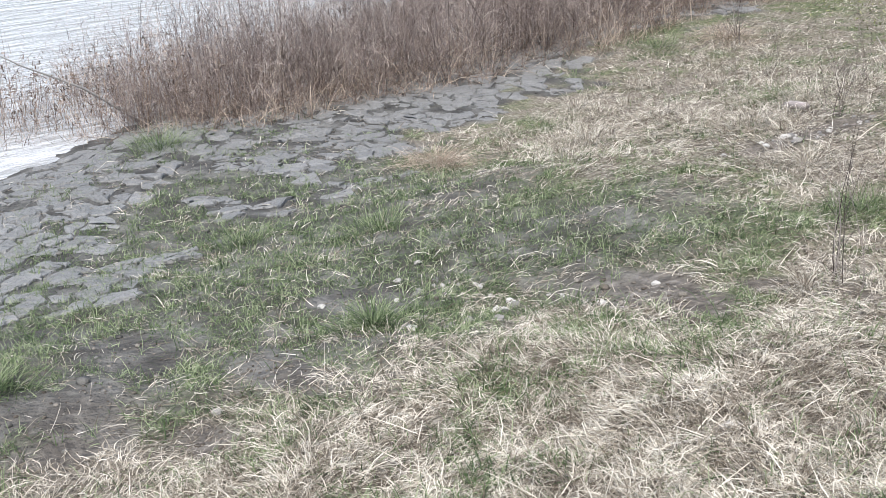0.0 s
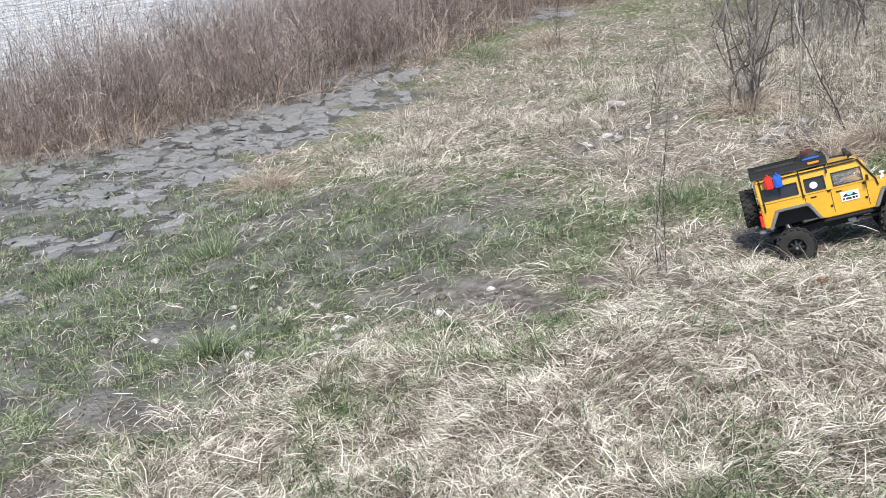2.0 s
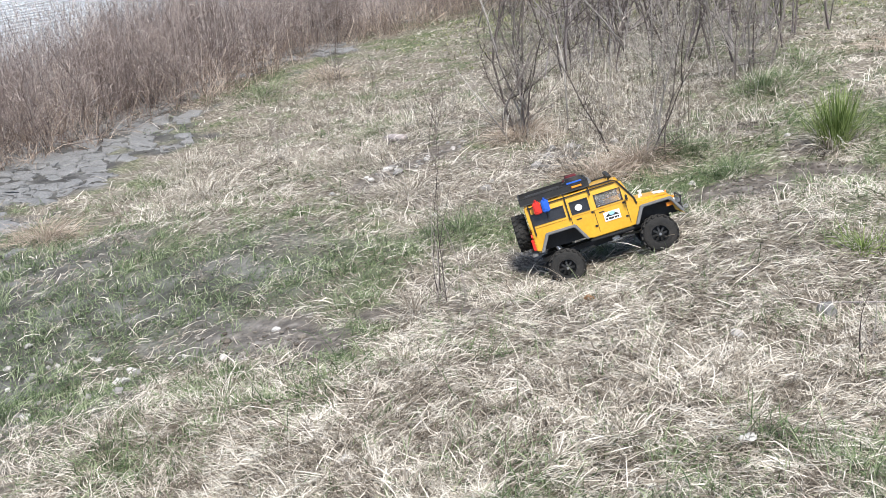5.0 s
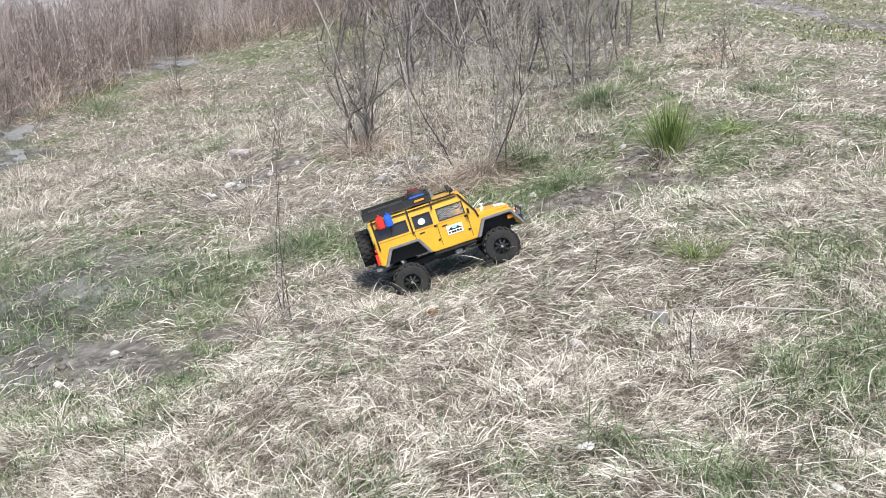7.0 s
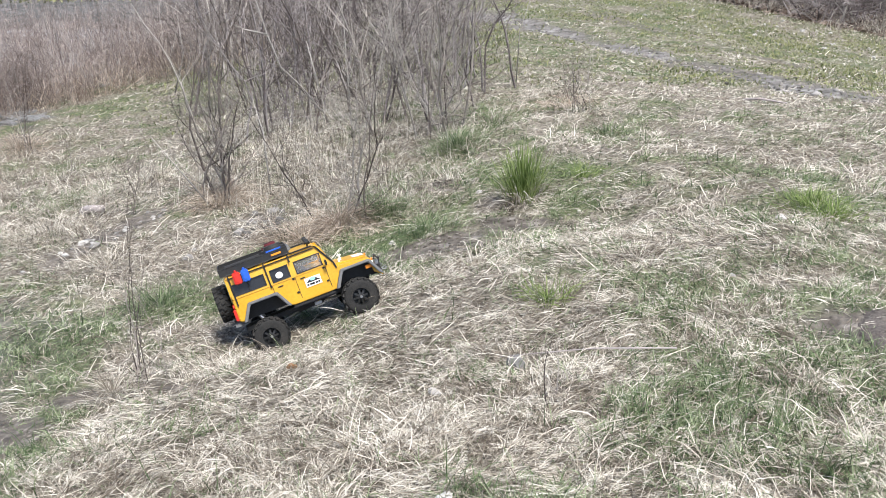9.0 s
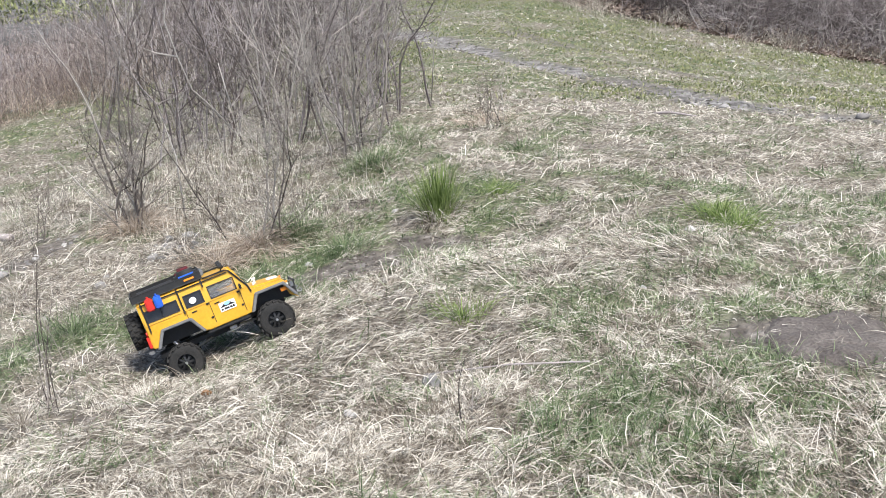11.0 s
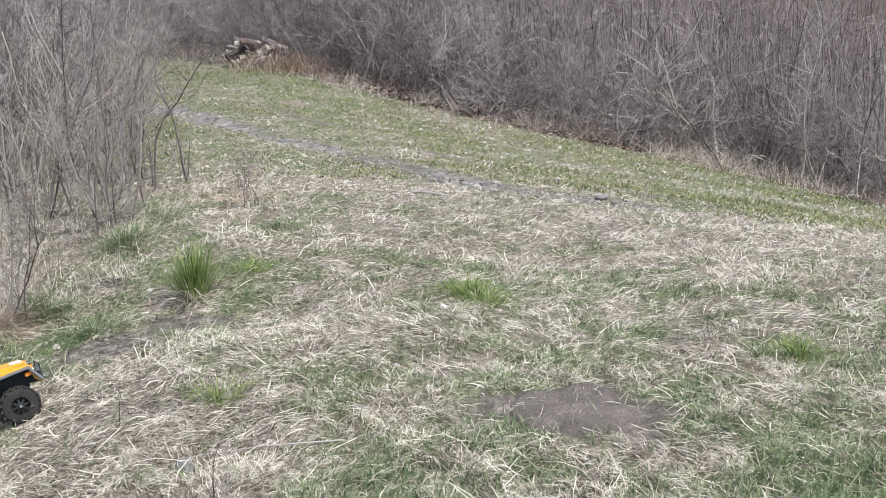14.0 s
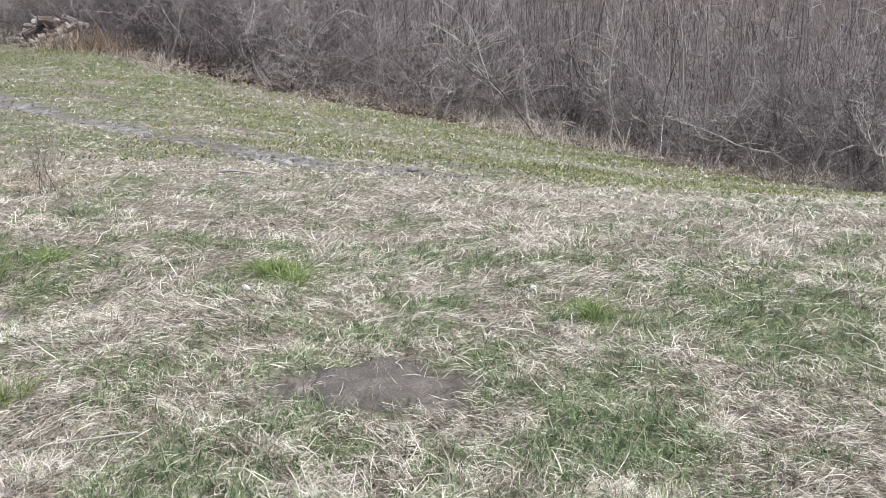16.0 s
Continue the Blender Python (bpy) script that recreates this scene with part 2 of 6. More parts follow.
def big_mesh(name, verts, faces, mat):
    """A mesh out of arrays: verts (n, 3) and a list of face arrays, each (m, corners)."""
    me = bpy.data.meshes.new(name)
    me.vertices.add(len(verts))
    me.vertices.foreach_set("co", np.ascontiguousarray(verts, np.float32).ravel())
    sizes = np.concatenate([np.full(len(f), f.shape[1], np.int32) for f in faces])
    me.loops.add(int(sizes.sum()))
    me.loops.foreach_set("vertex_index", np.concatenate([f.ravel() for f in faces]).astype(np.int32))
    me.polygons.add(len(sizes))
    me.polygons.foreach_set("loop_start", np.concatenate([[0], np.cumsum(sizes)[:-1]]).astype(np.int32))
    me.update(calc_edges=True)
    me.validate()
    me.materials.append(mat)
    return me


def near_line(x, y, line):
    """Distance to a line of points, and how far along it."""
    best, along, gone = np.full(np.shape(x), 1e9), np.zeros(np.shape(x)), 0.0
    for (ax, ay), (bx, by) in zip(line, line[1:]):
        dx, dy = bx - ax, by - ay
        n = math.hypot(dx, dy)
        s = np.clip(((x - ax) * dx + (y - ay) * dy) / n ** 2, 0, 1)
        d = np.hypot(x - ax - s * dx, y - ay - s * dy)
        along = np.where(d < best, gone + s * n, along)
        best = np.minimum(d, best)
        gone += n
    return best, along


# ---- what covers the ground ----
RUT = [(-6.5, 17.5), (-3.5, 13.8), (-1.3, 11.0), (0.08, 9.1), (0.9, 8.45), (1.9, 8.1)]
HEDGE = [(-12, 33), (-5.8, 24.2), (-2.6, 20.4), (0, 18.7), (4, 17.7), (5.3, 16.4), (7.0, 13.9), (9.5, 11.2), (15, 7.5)]
MUD_EDGE_Y = [-3, 0.6, 1.5, 2.1, 2.9, 3.5, 4.4, 5.4, 7.0, 9.0, 14.0]
MUD_EDGE_X = [-2.9, -3.3, -3.95, -4.2, -4.75, -5.3, -6.0, -6.45, -6.8, -7.1, -7.6]
# bare spots: x, y, radius across, radius along, depth
SPOTS = [(-3.38, 1.06, 0.24, 0.14), (-3.0, 0.72, 0.3, 0.2), (-2.75, 1.28, 0.2, 0.1), (-2.55, 0.95, 0.13, 0.07), (-3.17, 1.85, 0.28, 0.2),
         (-2.36, 2.33, 0.36, 0.2), (-2.5, 4.62, 0.12, 0.26), (-3.26, 4.4, 0.13, 0.55), (-1.42, 4.0, 0.26, 0.14), (-1.75, 5.0, 0.16, 0.1),
         (-1.15, 3.95, 0.3, 0.1), (-3.75, 4.95, 0.4, 0.12), (-2.0, 2.65, 0.3, 0.1), (-1.3, 4.55, 0.12, 0.1), (-2.55, 2.42, 0.36, 0.17), (-2.1, 2.08, 0.16, 0.09), (-1.81, 5.14, 0.14, 0.1), (-1.42, 4.15, 0.16, 0.1), (-1.66, 3.52, 0.18, 0.08), (-1.15, 4.33, 0.2, 0.1), (0.24, 2.85, 0.25, 0.24)]

# green patches and patches of matted straw: x, y, radius
LOW_GREEN = [(-4.76, 1.83, 0.3), (-5.37, 1.99, 0.25), (-3.85, 1.77, 0.35), (-3.47, 1.92, 0.3), (-5.39, 3.54, 0.25), (-2.99, 1.79, 0.12), (-3.55, 0.78, 0.12), (-3.14, 0.8, 0.15), (-3.28, 1.04, 0.12), (-3.79, 2.05, 0.25), (-3.16, 2.2, 0.2), (-5.32, 3.29, 0.25), (-5.92, 4.13, 0.2), (-2.74, 2.09, 0.12), (-5.83, 2.49, 0.2), (-5.4, 2.72, 0.2), (-3.38, 2.51, 0.3), (-4.38, 2.35, 0.25)]
BANK_GREEN = [(-1.1, 4.5, 0.2), (-1.2, 5.0, 0.25), (-1.6, 4.9, 0.3), (-1.9, 5.3, 0.28), (-2.0, 4.2, 0.28), (-1.45, 4.4, 0.22), (-5.56, 4.85, 0.2), (-6.86, 7.32, 0.3), (-5.2, 6.92, 0.2), (-4.26, 5.49, 0.12), (-6.27, 9.21, 0.3), (-6.91, 7.66, 0.3), (-2.56, 3.14, 0.18), (-2.62, 3.51, 0.15), (-4.16, 5.42, 0.12), (-2.2, 3.47, 0.2), (-2.13, 4.14, 0.18), (-1.82, 3.82, 0.18), (-1.88, 4.67, 0.12), (-2.12, 2.42, 0.08), (-2.2, 1.96, 0.12), (-1.84, 1.86, 0.1), (-1.91, 5.87, 0.22), (-1.88, 4.63, 0.15), (-2.05, 4.13, 0.2), (-1.83, 4.11, 0.18), (-1.6, 4.53, 0.18), (-2.0, 3.62, 0.2), (-2.26, 3.47, 0.22), (-2.12, 7.07, 0.3), (-2.56, 3.07, 0.2), (-6.32, 6.06, 0.25), (-3.48, 2.83, 0.2), (-2.89, 2.67, 0.2)]
TERRACE_GREEN = [(-0.5, 3.21, 0.12), (-0.07, 2.69, 0.18), (0.03, 2.99, 0.1), (-0.22, 2.26, 0.2), (0.62, 2.85, 0.25), (0.72, 2.5, 0.2), (0.75, 3.01, 0.15), (-2.95, 2.7, 0.2), (-2.2, 1.9, 0.12), (-2.3, 2.75, 0.15), (-0.49, 3.2, 0.1), (0.29, 3.34, 0.1), (0.56, 3.68, 0.12), (0.86, 2.62, 0.2), (-0.47, 3.1, 0.18), (-0.29, 2.79, 0.18), (-0.28, 2.32, 0.2), (-0.31, 2.08, 0.2), (-2.1, 2.36, 0.12), (-2.18, 1.94, 0.15), (-1.9, 1.94, 0.15), (-1.9, 1.64, 0.15), (-2.18, 2.52, 0.12), (-1.93, 1.4, 0.14), (-1.78, 1.18, 0.12), (0.89, 2.44, 0.25), (1.57, 3.16, 0.3), (0.71, 2.32, 0.2), (0.47, 4.74, 0.2), (1.4, 3.44, 0.2)]
MATTED = [(-3.94, 2.66, 0.3), (-5.33, 4.74, 0.3), (-4.74, 5.23, 0.35), (-2.45, 1.27, 0.2), (-2.13, 1.15, 0.2), (-1.5, 1.48, 0.3), (-2.64, 0.65, 0.15), (-1.4, 1.71, 0.3), (-1.43, 1.78, 0.25), (-1.04, 2.08, 0.3), (-1.12, 2.82, 0.3), (-1.54, 1.52, 0.2), (-2.65, 4.01, 0.3), (-4.41, 5.28, 0.3), (-0.99, 2.0, 0.3), (-0.74, 2.23, 0.25), (-4.88, 5.01, 0.35), (-2.83, 4.34, 0.3), (-0.78, 2.73, 0.2), (-0.61, 3.08, 0.2), (-0.42, 3.63, 0.25), (-2.25, 4.4, 0.25), (0.29, 3.5, 0.12), (-0.29, 3.6, 0.15), (-0.76, 2.74, 0.2), (-1.32, 3.45, 0.2), (1.0, 5.67, 0.4), (-0.01, 5.58, 0.4), (-0.84, 7.93, 0.5)]


def cover(x, y):
    """Shares of mud, bare soil and green at a place."""
    x, y = np.asarray(x, float), np.asarray(y, float)
    wob = mottled(x, y, 1.6, 3) - 0.5
    edge = np.interp(y, MUD_EDGE_Y, MUD_EDGE_X) + 1.5 * wob + 1.0 * (mottled(x, y, 5.0, 7) - 0.5)
    mud = 1 - ease(-0.3, 0.2, x - edge)
    grown = sum(np.exp(-((x - gx_) ** 2 + (y - gy_) ** 2) / (1.2 * r) ** 2) for gx_, gy_, r in LOW_GREEN)
    mud = mud * (1 - 0.9 * ease(0.35, 0.75, grown + 1.2 * (mottled(x, y, 5.0, 29) - 0.5)))
    bare = np.zeros_like(x)
    for sx, sy, rx, ry in SPOTS:
        d = np.hypot((x - sx) / rx, (y - sy) / ry) + 1.1 * (mottled(x, y, 6, 5) - 0.5)
        bare = np.maximum(bare, 1 - ease(0.75, 1.15, d))
    d, along = near_line(x, y, RUT)
    bare = np.maximum(bare, (1 - ease(0.12, 0.4, d + 0.7 * (mottled(x, y, 2.2, 9) - 0.5))) * 0.9)
    d2, _ = near_line(x, y, [(a + 0.9, b + 1.25) for a, b in RUT])
    bare = np.maximum(bare, (1 - ease(0.05, 0.2, d2 + 0.7 * (mottled(x, y, 1.7, 19) - 0.45))) * 0.7)
    low = 1 - ease(-3.2, -2.2, x + 0.9 * wob)
    green = 0.25 + 0.6 * low * (1 - ease(2.9, 3.9, y)) + 0.42 * ease(8.0, 11.0, y) + 0.3 * ease(1.5, 4.0, x) * ease(4.0, 6.0, y) + 0.16 * ease(-0.7, 0.5, x) * (1 - ease(3.8, 5.0, y))
    green = green + 0.8 * (mottled(x, y, 1.1, 11) - 0.5) + 1.0 * (mottled(x, y, 3.2, 15) - 0.5) + 2.0 * (mottled(x, y, 8.0, 17) - 0.5)
    for patches, gain in ((LOW_GREEN, 0.4), (BANK_GREEN, 0.55), (TERRACE_GREEN, 0.42), (MATTED, -0.4)):
        for tx, ty, r in patches:
            green = green + gain * np.exp(-((x - tx) ** 2 + (y - ty) ** 2) / r ** 2)
    return np.clip(mud, 0, 1), np.clip(bare, 0, 1), np.clip(green, 0, 1)


def silt(x, y):
    """Grey river silt under the grass of the low bank."""
    wob = mottled(x, y, 1.6, 3) - 0.5
    return (1 - ease(-3.2, -2.2, np.asarray(x, float) + 0.9 * wob)) * (1 - ease(2.7, 3.5, np.asarray(y, float) + wob + 0.4 * np.minimum(0, np.asarray(x, float) + 3.7)))


def track(x, y):
    """Pale grit in the wheel track over the meadow."""
    d, _ = near_line(x, y, RUT)
    return (1 - ease(0.10, 0.36, d + 0.7 * (mottled(x, y, 2.2, 9) - 0.5))) * ease(0.3, 0.5, mottled(x, y, 0.7, 93))


def litter_share(x, y):
    """Where fallen leaves cover the soil: from the hedge on."""
    return ease(-0.7, 0.0, y - np.interp(x, [p[0] for p in HEDGE], [p[1] for p in HEDGE]) + 0.5 * (mottled(x, y, 1.5, 27) - 0.5))


def rough(x, y):
    """Ground with its small unevenness."""
    near = np.exp(-((np.hypot(x, y - 2)) / 14) ** 2)
    x, y = np.asarray(x, float), np.asarray(y, float)
    z = land(x, y)
    m = (y > 7.5) & (y < 18) & (x > -7) & (x < 3)
    if np.ndim(z) and m.any():
        d, _ = near_line(x[m], y[m], RUT)
        z[m] -= 0.03 * (1 - ease(0.05, 0.32, d))
    return z + near * (0.07 * (mottled(x, y, 1.7, 21) - 0.5) + 0.04 * (mottled(x, y, 7, 23) - 0.5) + 0.022 * (mottled(x, y, 13, 25) - 0.5))


gx = np.concatenate([-np.geomspace(9.6, 420, 22)[::-1], np.arange(-9.5, 5.0, 0.045), np.geomspace(5.05, 420, 34)])
gy = np.concatenate([-np.geomspace(0.6, 420, 24)[::-1], np.arange(-0.5, 8.0, 0.045), np.arange(8.0, 15.0, 0.1), np.arange(15.0, 24.0, 0.25), np.geomspace(24.1, 500, 40)])
X, Y = np.meshgrid(gx, gy)
mud_share, bare_share, green_share = cover(X, Y)
nx, ny = len(gx), len(gy)
corner = (np.arange(ny - 1)[:, None] * nx + np.arange(nx - 1)[None, :]).ravel()
quads = np.stack([corner, corner + 1, corner + nx + 1, corner + nx], 1)
ground_mesh = big_mesh("ground", np.stack([X.ravel(), Y.ravel(), rough(X, Y).ravel()], 1), [quads], ground_material())
for attr, values in (("mud", np.maximum(mud_share, 0.85 * silt(X, Y))), ("bare", bare_share), ("green", green_share), ("litter", litter_share(X, Y)), ("track", track(X, Y))):
    ground_mesh.attributes.new(attr, "FLOAT", "POINT").data.foreach_set("value", values.ravel().astype(np.float32))
ground_mesh.polygons.foreach_set("use_smooth", np.ones(len(ground_mesh.polygons), bool))
ground = tagged(new("ground", ground_mesh), "grassy river bank with bare soil and drying mud", "ground", kind="structure")

water_mesh = big_mesh("water", np.array([(-420, -420, WATER), (-5.6, -420, WATER), (-5.6, 500, WATER), (-420, 500, WATER)]), [np.array([[0, 1, 2, 3]])], water_material())
water = tagged(new("water", water_mesh), "pale rippled river water beside the bank", "water", kind="structure")


# ---- grass ----
def blades(name, px, py, pz, turn, lift, droop, length, width, mat, rows=3, curl=0.0):
    """Curved strips: each starts at its root, rises at the angle lift and bends over by droop."""
    n = len(px)
    cx, cy = np.cos(turn), np.sin(turn)
    twist = np.random.default_rng(n).normal(0, 1, n) * curl
    p = np.stack([px, py, pz], 1)
    verts = np.empty((n, 2 * rows + 1, 3))
    a = lift.copy()
    tilt = np.random.default_rng(n + 1).uniform(-0.9, 0.9, n)
    for k in range(rows + 1):
        if k < rows:
            sx, sy = -cy, cx
            w = width * (1 - 0.55 * k / rows) / 2
            side = np.stack([sx * np.cos(tilt) * w, sy * np.cos(tilt) * w, np.sin(tilt) * w], 1)
            verts[:, 2 * k], verts[:, 2 * k + 1] = p - side, p + side
            step = length / rows
            p = p + np.stack([cx * np.cos(a) * step, cy * np.cos(a) * step, np.sin(a) * step], 1)
            a = a - droop / rows
            cx, cy = cx * np.cos(twist) - cy * np.sin(twist), cx * np.sin(twist) + cy * np.cos(twist)
            p[:, 2] = np.maximum(p[:, 2], rough(p[:, 0], p[:, 1]) + 0.004)
        else:
            verts[:, 2 * k] = p
    base = np.arange(n)[:, None] * (2 * rows + 1)
    faces = [base + np.array([[2 * k, 2 * k + 1, 2 * k + 3, 2 * k + 2]]) for k in range(rows - 1)]
    tip = base + np.array([[2 * rows - 2, 2 * rows - 1, 2 * rows]])
    return big_mesh(name, verts.reshape(-1, 3), [np.concatenate(faces), tip], mat)


def strewn(n, near, far, rng, power=1.0):
    """Places on the ground in a wide fan from the walker's stand, thinning out with distance."""
    th = rng.uniform(radians(-50), radians(96), n)
    u = rng.uniform(0, 1, n)
    if power == 1.0:
        r = near * (far / near) ** u
    else:
        e = 1 - power
        r = (near ** e + u * (far ** e - near ** e)) ** (1 / e)
    m = rng.uniform(0, 1, n) < ease(radians(-50), radians(-33), th) * (1 - ease(radians(78), radians(96), th)) * (0.1 + 0.9 * ease(near, 1.6, r))
    return -r[m] * np.sin(th[m]), r[m] * np.cos(th[m]), r[m]


rng = np.random.default_rng(4)
# dry, matted grass
x, y, r = strewn(740000, 1.15, 19, rng, 1.12)
mud_s, bare_s, green_s = cover(x, y)
keep = rng.uniform(0, 1, len(x)) < (1 - (1 - 0.8 * ease(0.48, 0.66, mottled(x, y, 2.2, 63))) * mud_s) * (1 - 0.93 * bare_s) * (1 - 0.97 * litter_share(x, y)) * (1.08 - 0.6 * green_s) * (1 - 0.72 * silt(x, y)) * (0.35 + 1.1 * mottled(x, y, 3.1, 31)) * np.where(land(x, y) < WATER + 0.05, np.where(x < -4, 0, 1), 1)
x, y, r = x[keep], y[keep], r[keep]
flow = 6.5 * mottled(x, y, 0.9, 41) + 8.0 * mottled(x, y, 3.6, 43) + rng.normal(0, 1.0, len(x))
long = np.clip(rng.lognormal(math.log(0.048), 0.45, len(x)), 0.018, 0.16) * (0.75 + 0.6 * mottled(x, y, 2.0, 45)) * np.interp(y, [5.5, 8.0], [1, 0.55]) * np.maximum(1, r / 3.2) ** 0.3
lift = rng.uniform(0.0, 0.8, len(x)) ** 1.3
wide = rng.uniform(0.0014, 0.0033, len(x)) * np.maximum(1, r / 3.2) ** 0.85
droop = lift + rng.uniform(0.0, 0.8, len(x))
for m, segs, mat in ((r < 4.3, 3, STRAW), (r >= 4.3, 2, STRAW_FINE)):
    dry_mesh = blades("dry_grass", x[m], y[m], rough(x[m], y[m]) - 0.004, flow[m], lift[m], droop[m], long[m], wide[m], mat, segs, 0.45)
    tagged(new("dry_grass", dry_mesh), "matted pale straw-coloured dead grass covering the bank", "dry grass", kind="stuff")

# the same grass going on round the stand
n = 110000
x, y = rng.uniform(-8, 9, n), rng.uniform(-6, 8.5, n)
th, r = np.arctan2(-x, y), np.hypot(x, y)
mud_s, bare_s, green_s = cover(x, y)
keep = (rng.uniform(0, 1, n) < 1 - ease(1.1, 1.6, r) * ease(radians(-46), radians(-34), th) * (1 - ease(radians(80), radians(92), th))) & (rng.uniform(0, 1, n) < (1 - 0.9 * mud_s) * (1 - 0.93 * bare_s) * (1 - 0.7 * silt(x, y))) & (land(x, y) > WATER + 0.05)
for share, name, mat, label, kind_ in ((green_s < 0.45, "dry_grass", STRAW_FINE, "matted pale straw-coloured dead grass covering the bank", "dry grass"), (green_s >= 0.45, "green_grass", GREEN, "short fresh green grass growing through dead straw", "grass")):
    m = keep & share
    lift = rng.uniform(0.1, 0.8, int(m.sum()))
    more = blades(name, x[m], y[m], rough(x[m], y[m]) - 0.004, rng.uniform(0, 6.28, len(lift)), lift, lift + 0.4, rng.uniform(0.03, 0.09, len(lift)), rng.uniform(0.002, 0.005, len(lift)), mat, 2, 0.4)
    tagged(new(name, more), label, kind_, kind="stuff")

# fresh green shoots among it
x, y, r = strewn(86000, 1.15, 10.5, rng, 1.05)
mud_s, bare_s, green_s = cover(x, y)
keep = rng.uniform(0, 1, len(x)) < (1 - (1 - 0.9 * ease(0.42, 0.62, mottled(x, y, 2.6, 61))) * mud_s) * (1 - 0.9 * bare_s) * (1 - litter_share(x, y)) * (0.07 + 0.95 * green_s ** 1.5) * np.where(land(x, y) < WATER + 0.05, np.where(x < -4, 0, 1), 1)
x, y, r = np.repeat(x[keep], 8), np.repeat(y[keep], 8), np.repeat(r[keep], 8)
x, y = x + rng.normal(0, 0.016, len(x)), y + rng.normal(0, 0.016, len(x))
turn = rng.uniform(0, 6.28, len(x))
long = np.clip(rng.lognormal(math.log(0.038), 0.4, len(x)), 0.016, 0.11) * np.interp(y, [5.5, 8.0], [1, 0.6])
lift = rng.uniform(0.3, 1.35, len(x))
wide = rng.uniform(0.0015, 0.0032, len(x)) * np.maximum(1, r / 3.6) ** 0.8
droop = rng.uniform(0.2, 1.6, len(x))
for m, segs in ((r < 4.3, 3), (r >= 4.3, 2)):
    green_mesh = blades("green_grass", x[m], y[m], rough(x[m], y[m]) - 0.004, turn[m], lift[m], droop[m], long[m], wide[m], GREEN, segs, 0.2)
    tagged(new("green_grass", green_mesh), "short fresh green grass growing through dead straw", "grass", kind="stuff")


# the short turf of the meadow
n = 160000
x = rng.uniform(-7.5, 10, n)
y = 7.6 + (np.interp(x, [p[0] for p in HEDGE], [p[1] for p in HEDGE]) - 7.4) * rng.uniform(0, 1, n) ** 1.15
_, bare_s, _ = cover(x, y)
keep = (rng.uniform(0, 1, n) > 0.95 * bare_s) & (rng.uniform(0, 1, n) < ease(7.2, 11.0, y + 2.5 * ease(1.0, 4.0, x) + 3.0 * (mottled(x, y, 0.9, 71) - 0.5)) * np.clip(4.0 * (mottled(x, y * 1.6, 0.9, 75) - 0.34), 0.1, 1)) & (rng.uniform(0, 1, n) > 0.9 * litter_share(x, y)) & (x > -6.5)
x, y = x[keep], y[keep]
lift = rng.uniform(0.3, 1.3, len(x))
turf_mesh = blades("meadow_turf", x, y, rough(x, y), rng.uniform(0, 6.28, len(x)), lift, rng.uniform(0.2, 1.2, len(x)), rng.uniform(0.016, 0.055, len(x)) * (0.45 + 1.1 * mottled(x, y, 1.1, 73)), rng.uniform(0.006, 0.013, len(x)), MEADOW, 2)
tagged(new("meadow_turf", turf_mesh), "short patchy yellowish-green turf of the meadow", "grass", kind="stuff")

# dead grass between it
n = 90000
x = rng.uniform(-7.5, 10, n)
y = 7.6 + (np.interp(x, [p[0] for p in HEDGE], [p[1] for p in HEDGE]) - 7.4) * rng.uniform(0, 1, n) ** 1.15
_, bare_s, _ = cover(x, y)
keep = (rng.uniform(0, 1, n) > 0.9 * bare_s) & (rng.uniform(0, 1, n) < np.clip(3.2 * (0.62 - mottled(x, y * 1.6, 0.9, 75)), 0.12, 1) * (1 - 0.45 * ease(10.0, 12.0, y))) & (rng.uniform(0, 1, n) > 0.9 * litter_share(x, y)) & (x > -6.5)
x, y = x[keep], y[keep]
lift = rng.uniform(0.0, 0.9, len(x))
old_mesh = blades("meadow_straw", x, y, rough(x, y), rng.uniform(0, 6.28, len(x)), lift, lift + rng.uniform(0.0, 0.8, len(x)), rng.uniform(0.02, 0.07, len(x)), rng.uniform(0.004, 0.009, len(x)), STRAW_FINE, 2, 0.4)
tagged(new("meadow_straw", old_mesh), "short pale dead grass in patches of the meadow", "dry grass", kind="stuff")

# ---- cracked mud: plates with open joints ----
def plate_cells(rng, step):
    """Cells of an uneven lattice over the mud, each as a list of corners."""
    pts = []
    for ix in range(-66, -20):
        for iy in range(-8, 88):
            px, py = (ix + rng.uniform(-0.55, 0.55)) * step, (iy + rng.uniform(-0.55, 0.55)) * step * 0.8
            pts.append((px, py))
    pts = np.array(pts)
    m, _, _ = cover(pts[:, 0], pts[:, 1])
    for i in np.nonzero((m > 0.6) & (pts[:, 0] < -3.9) & (land(pts[:, 0], pts[:, 1]) > WATER + 0.02))[0]:
        c = pts[i]
        d = np.hypot(*(pts - c).T)
        poly = [(c[0] + 0.3 * math.cos(k * math.pi / 3), c[1] + 0.3 * math.sin(k * math.pi / 3)) for k in range(6)]
        for j in np.argsort(d)[1:14]:
            mid, nrm = (c + pts[j]) / 2, pts[j] - c
            out = []
            for a, b in zip(poly, poly[1:] + poly[:1]):
                fa, fb = (a[0] - mid[0]) * nrm[0] + (a[1] - mid[1]) * nrm[1], (b[0] - mid[0]) * nrm[0] + (b[1] - mid[1]) * nrm[1]
                if fa <= 0:
                    out.append(a)
                if fa * fb < 0:
                    s = fa / (fa - fb)
                    out.append((a[0] + s * (b[0] - a[0]), a[1] + s * (b[1] - a[1])))
            poly = out
            if len(poly) < 3:
                break
        if len(poly) >= 3:
            yield c, poly


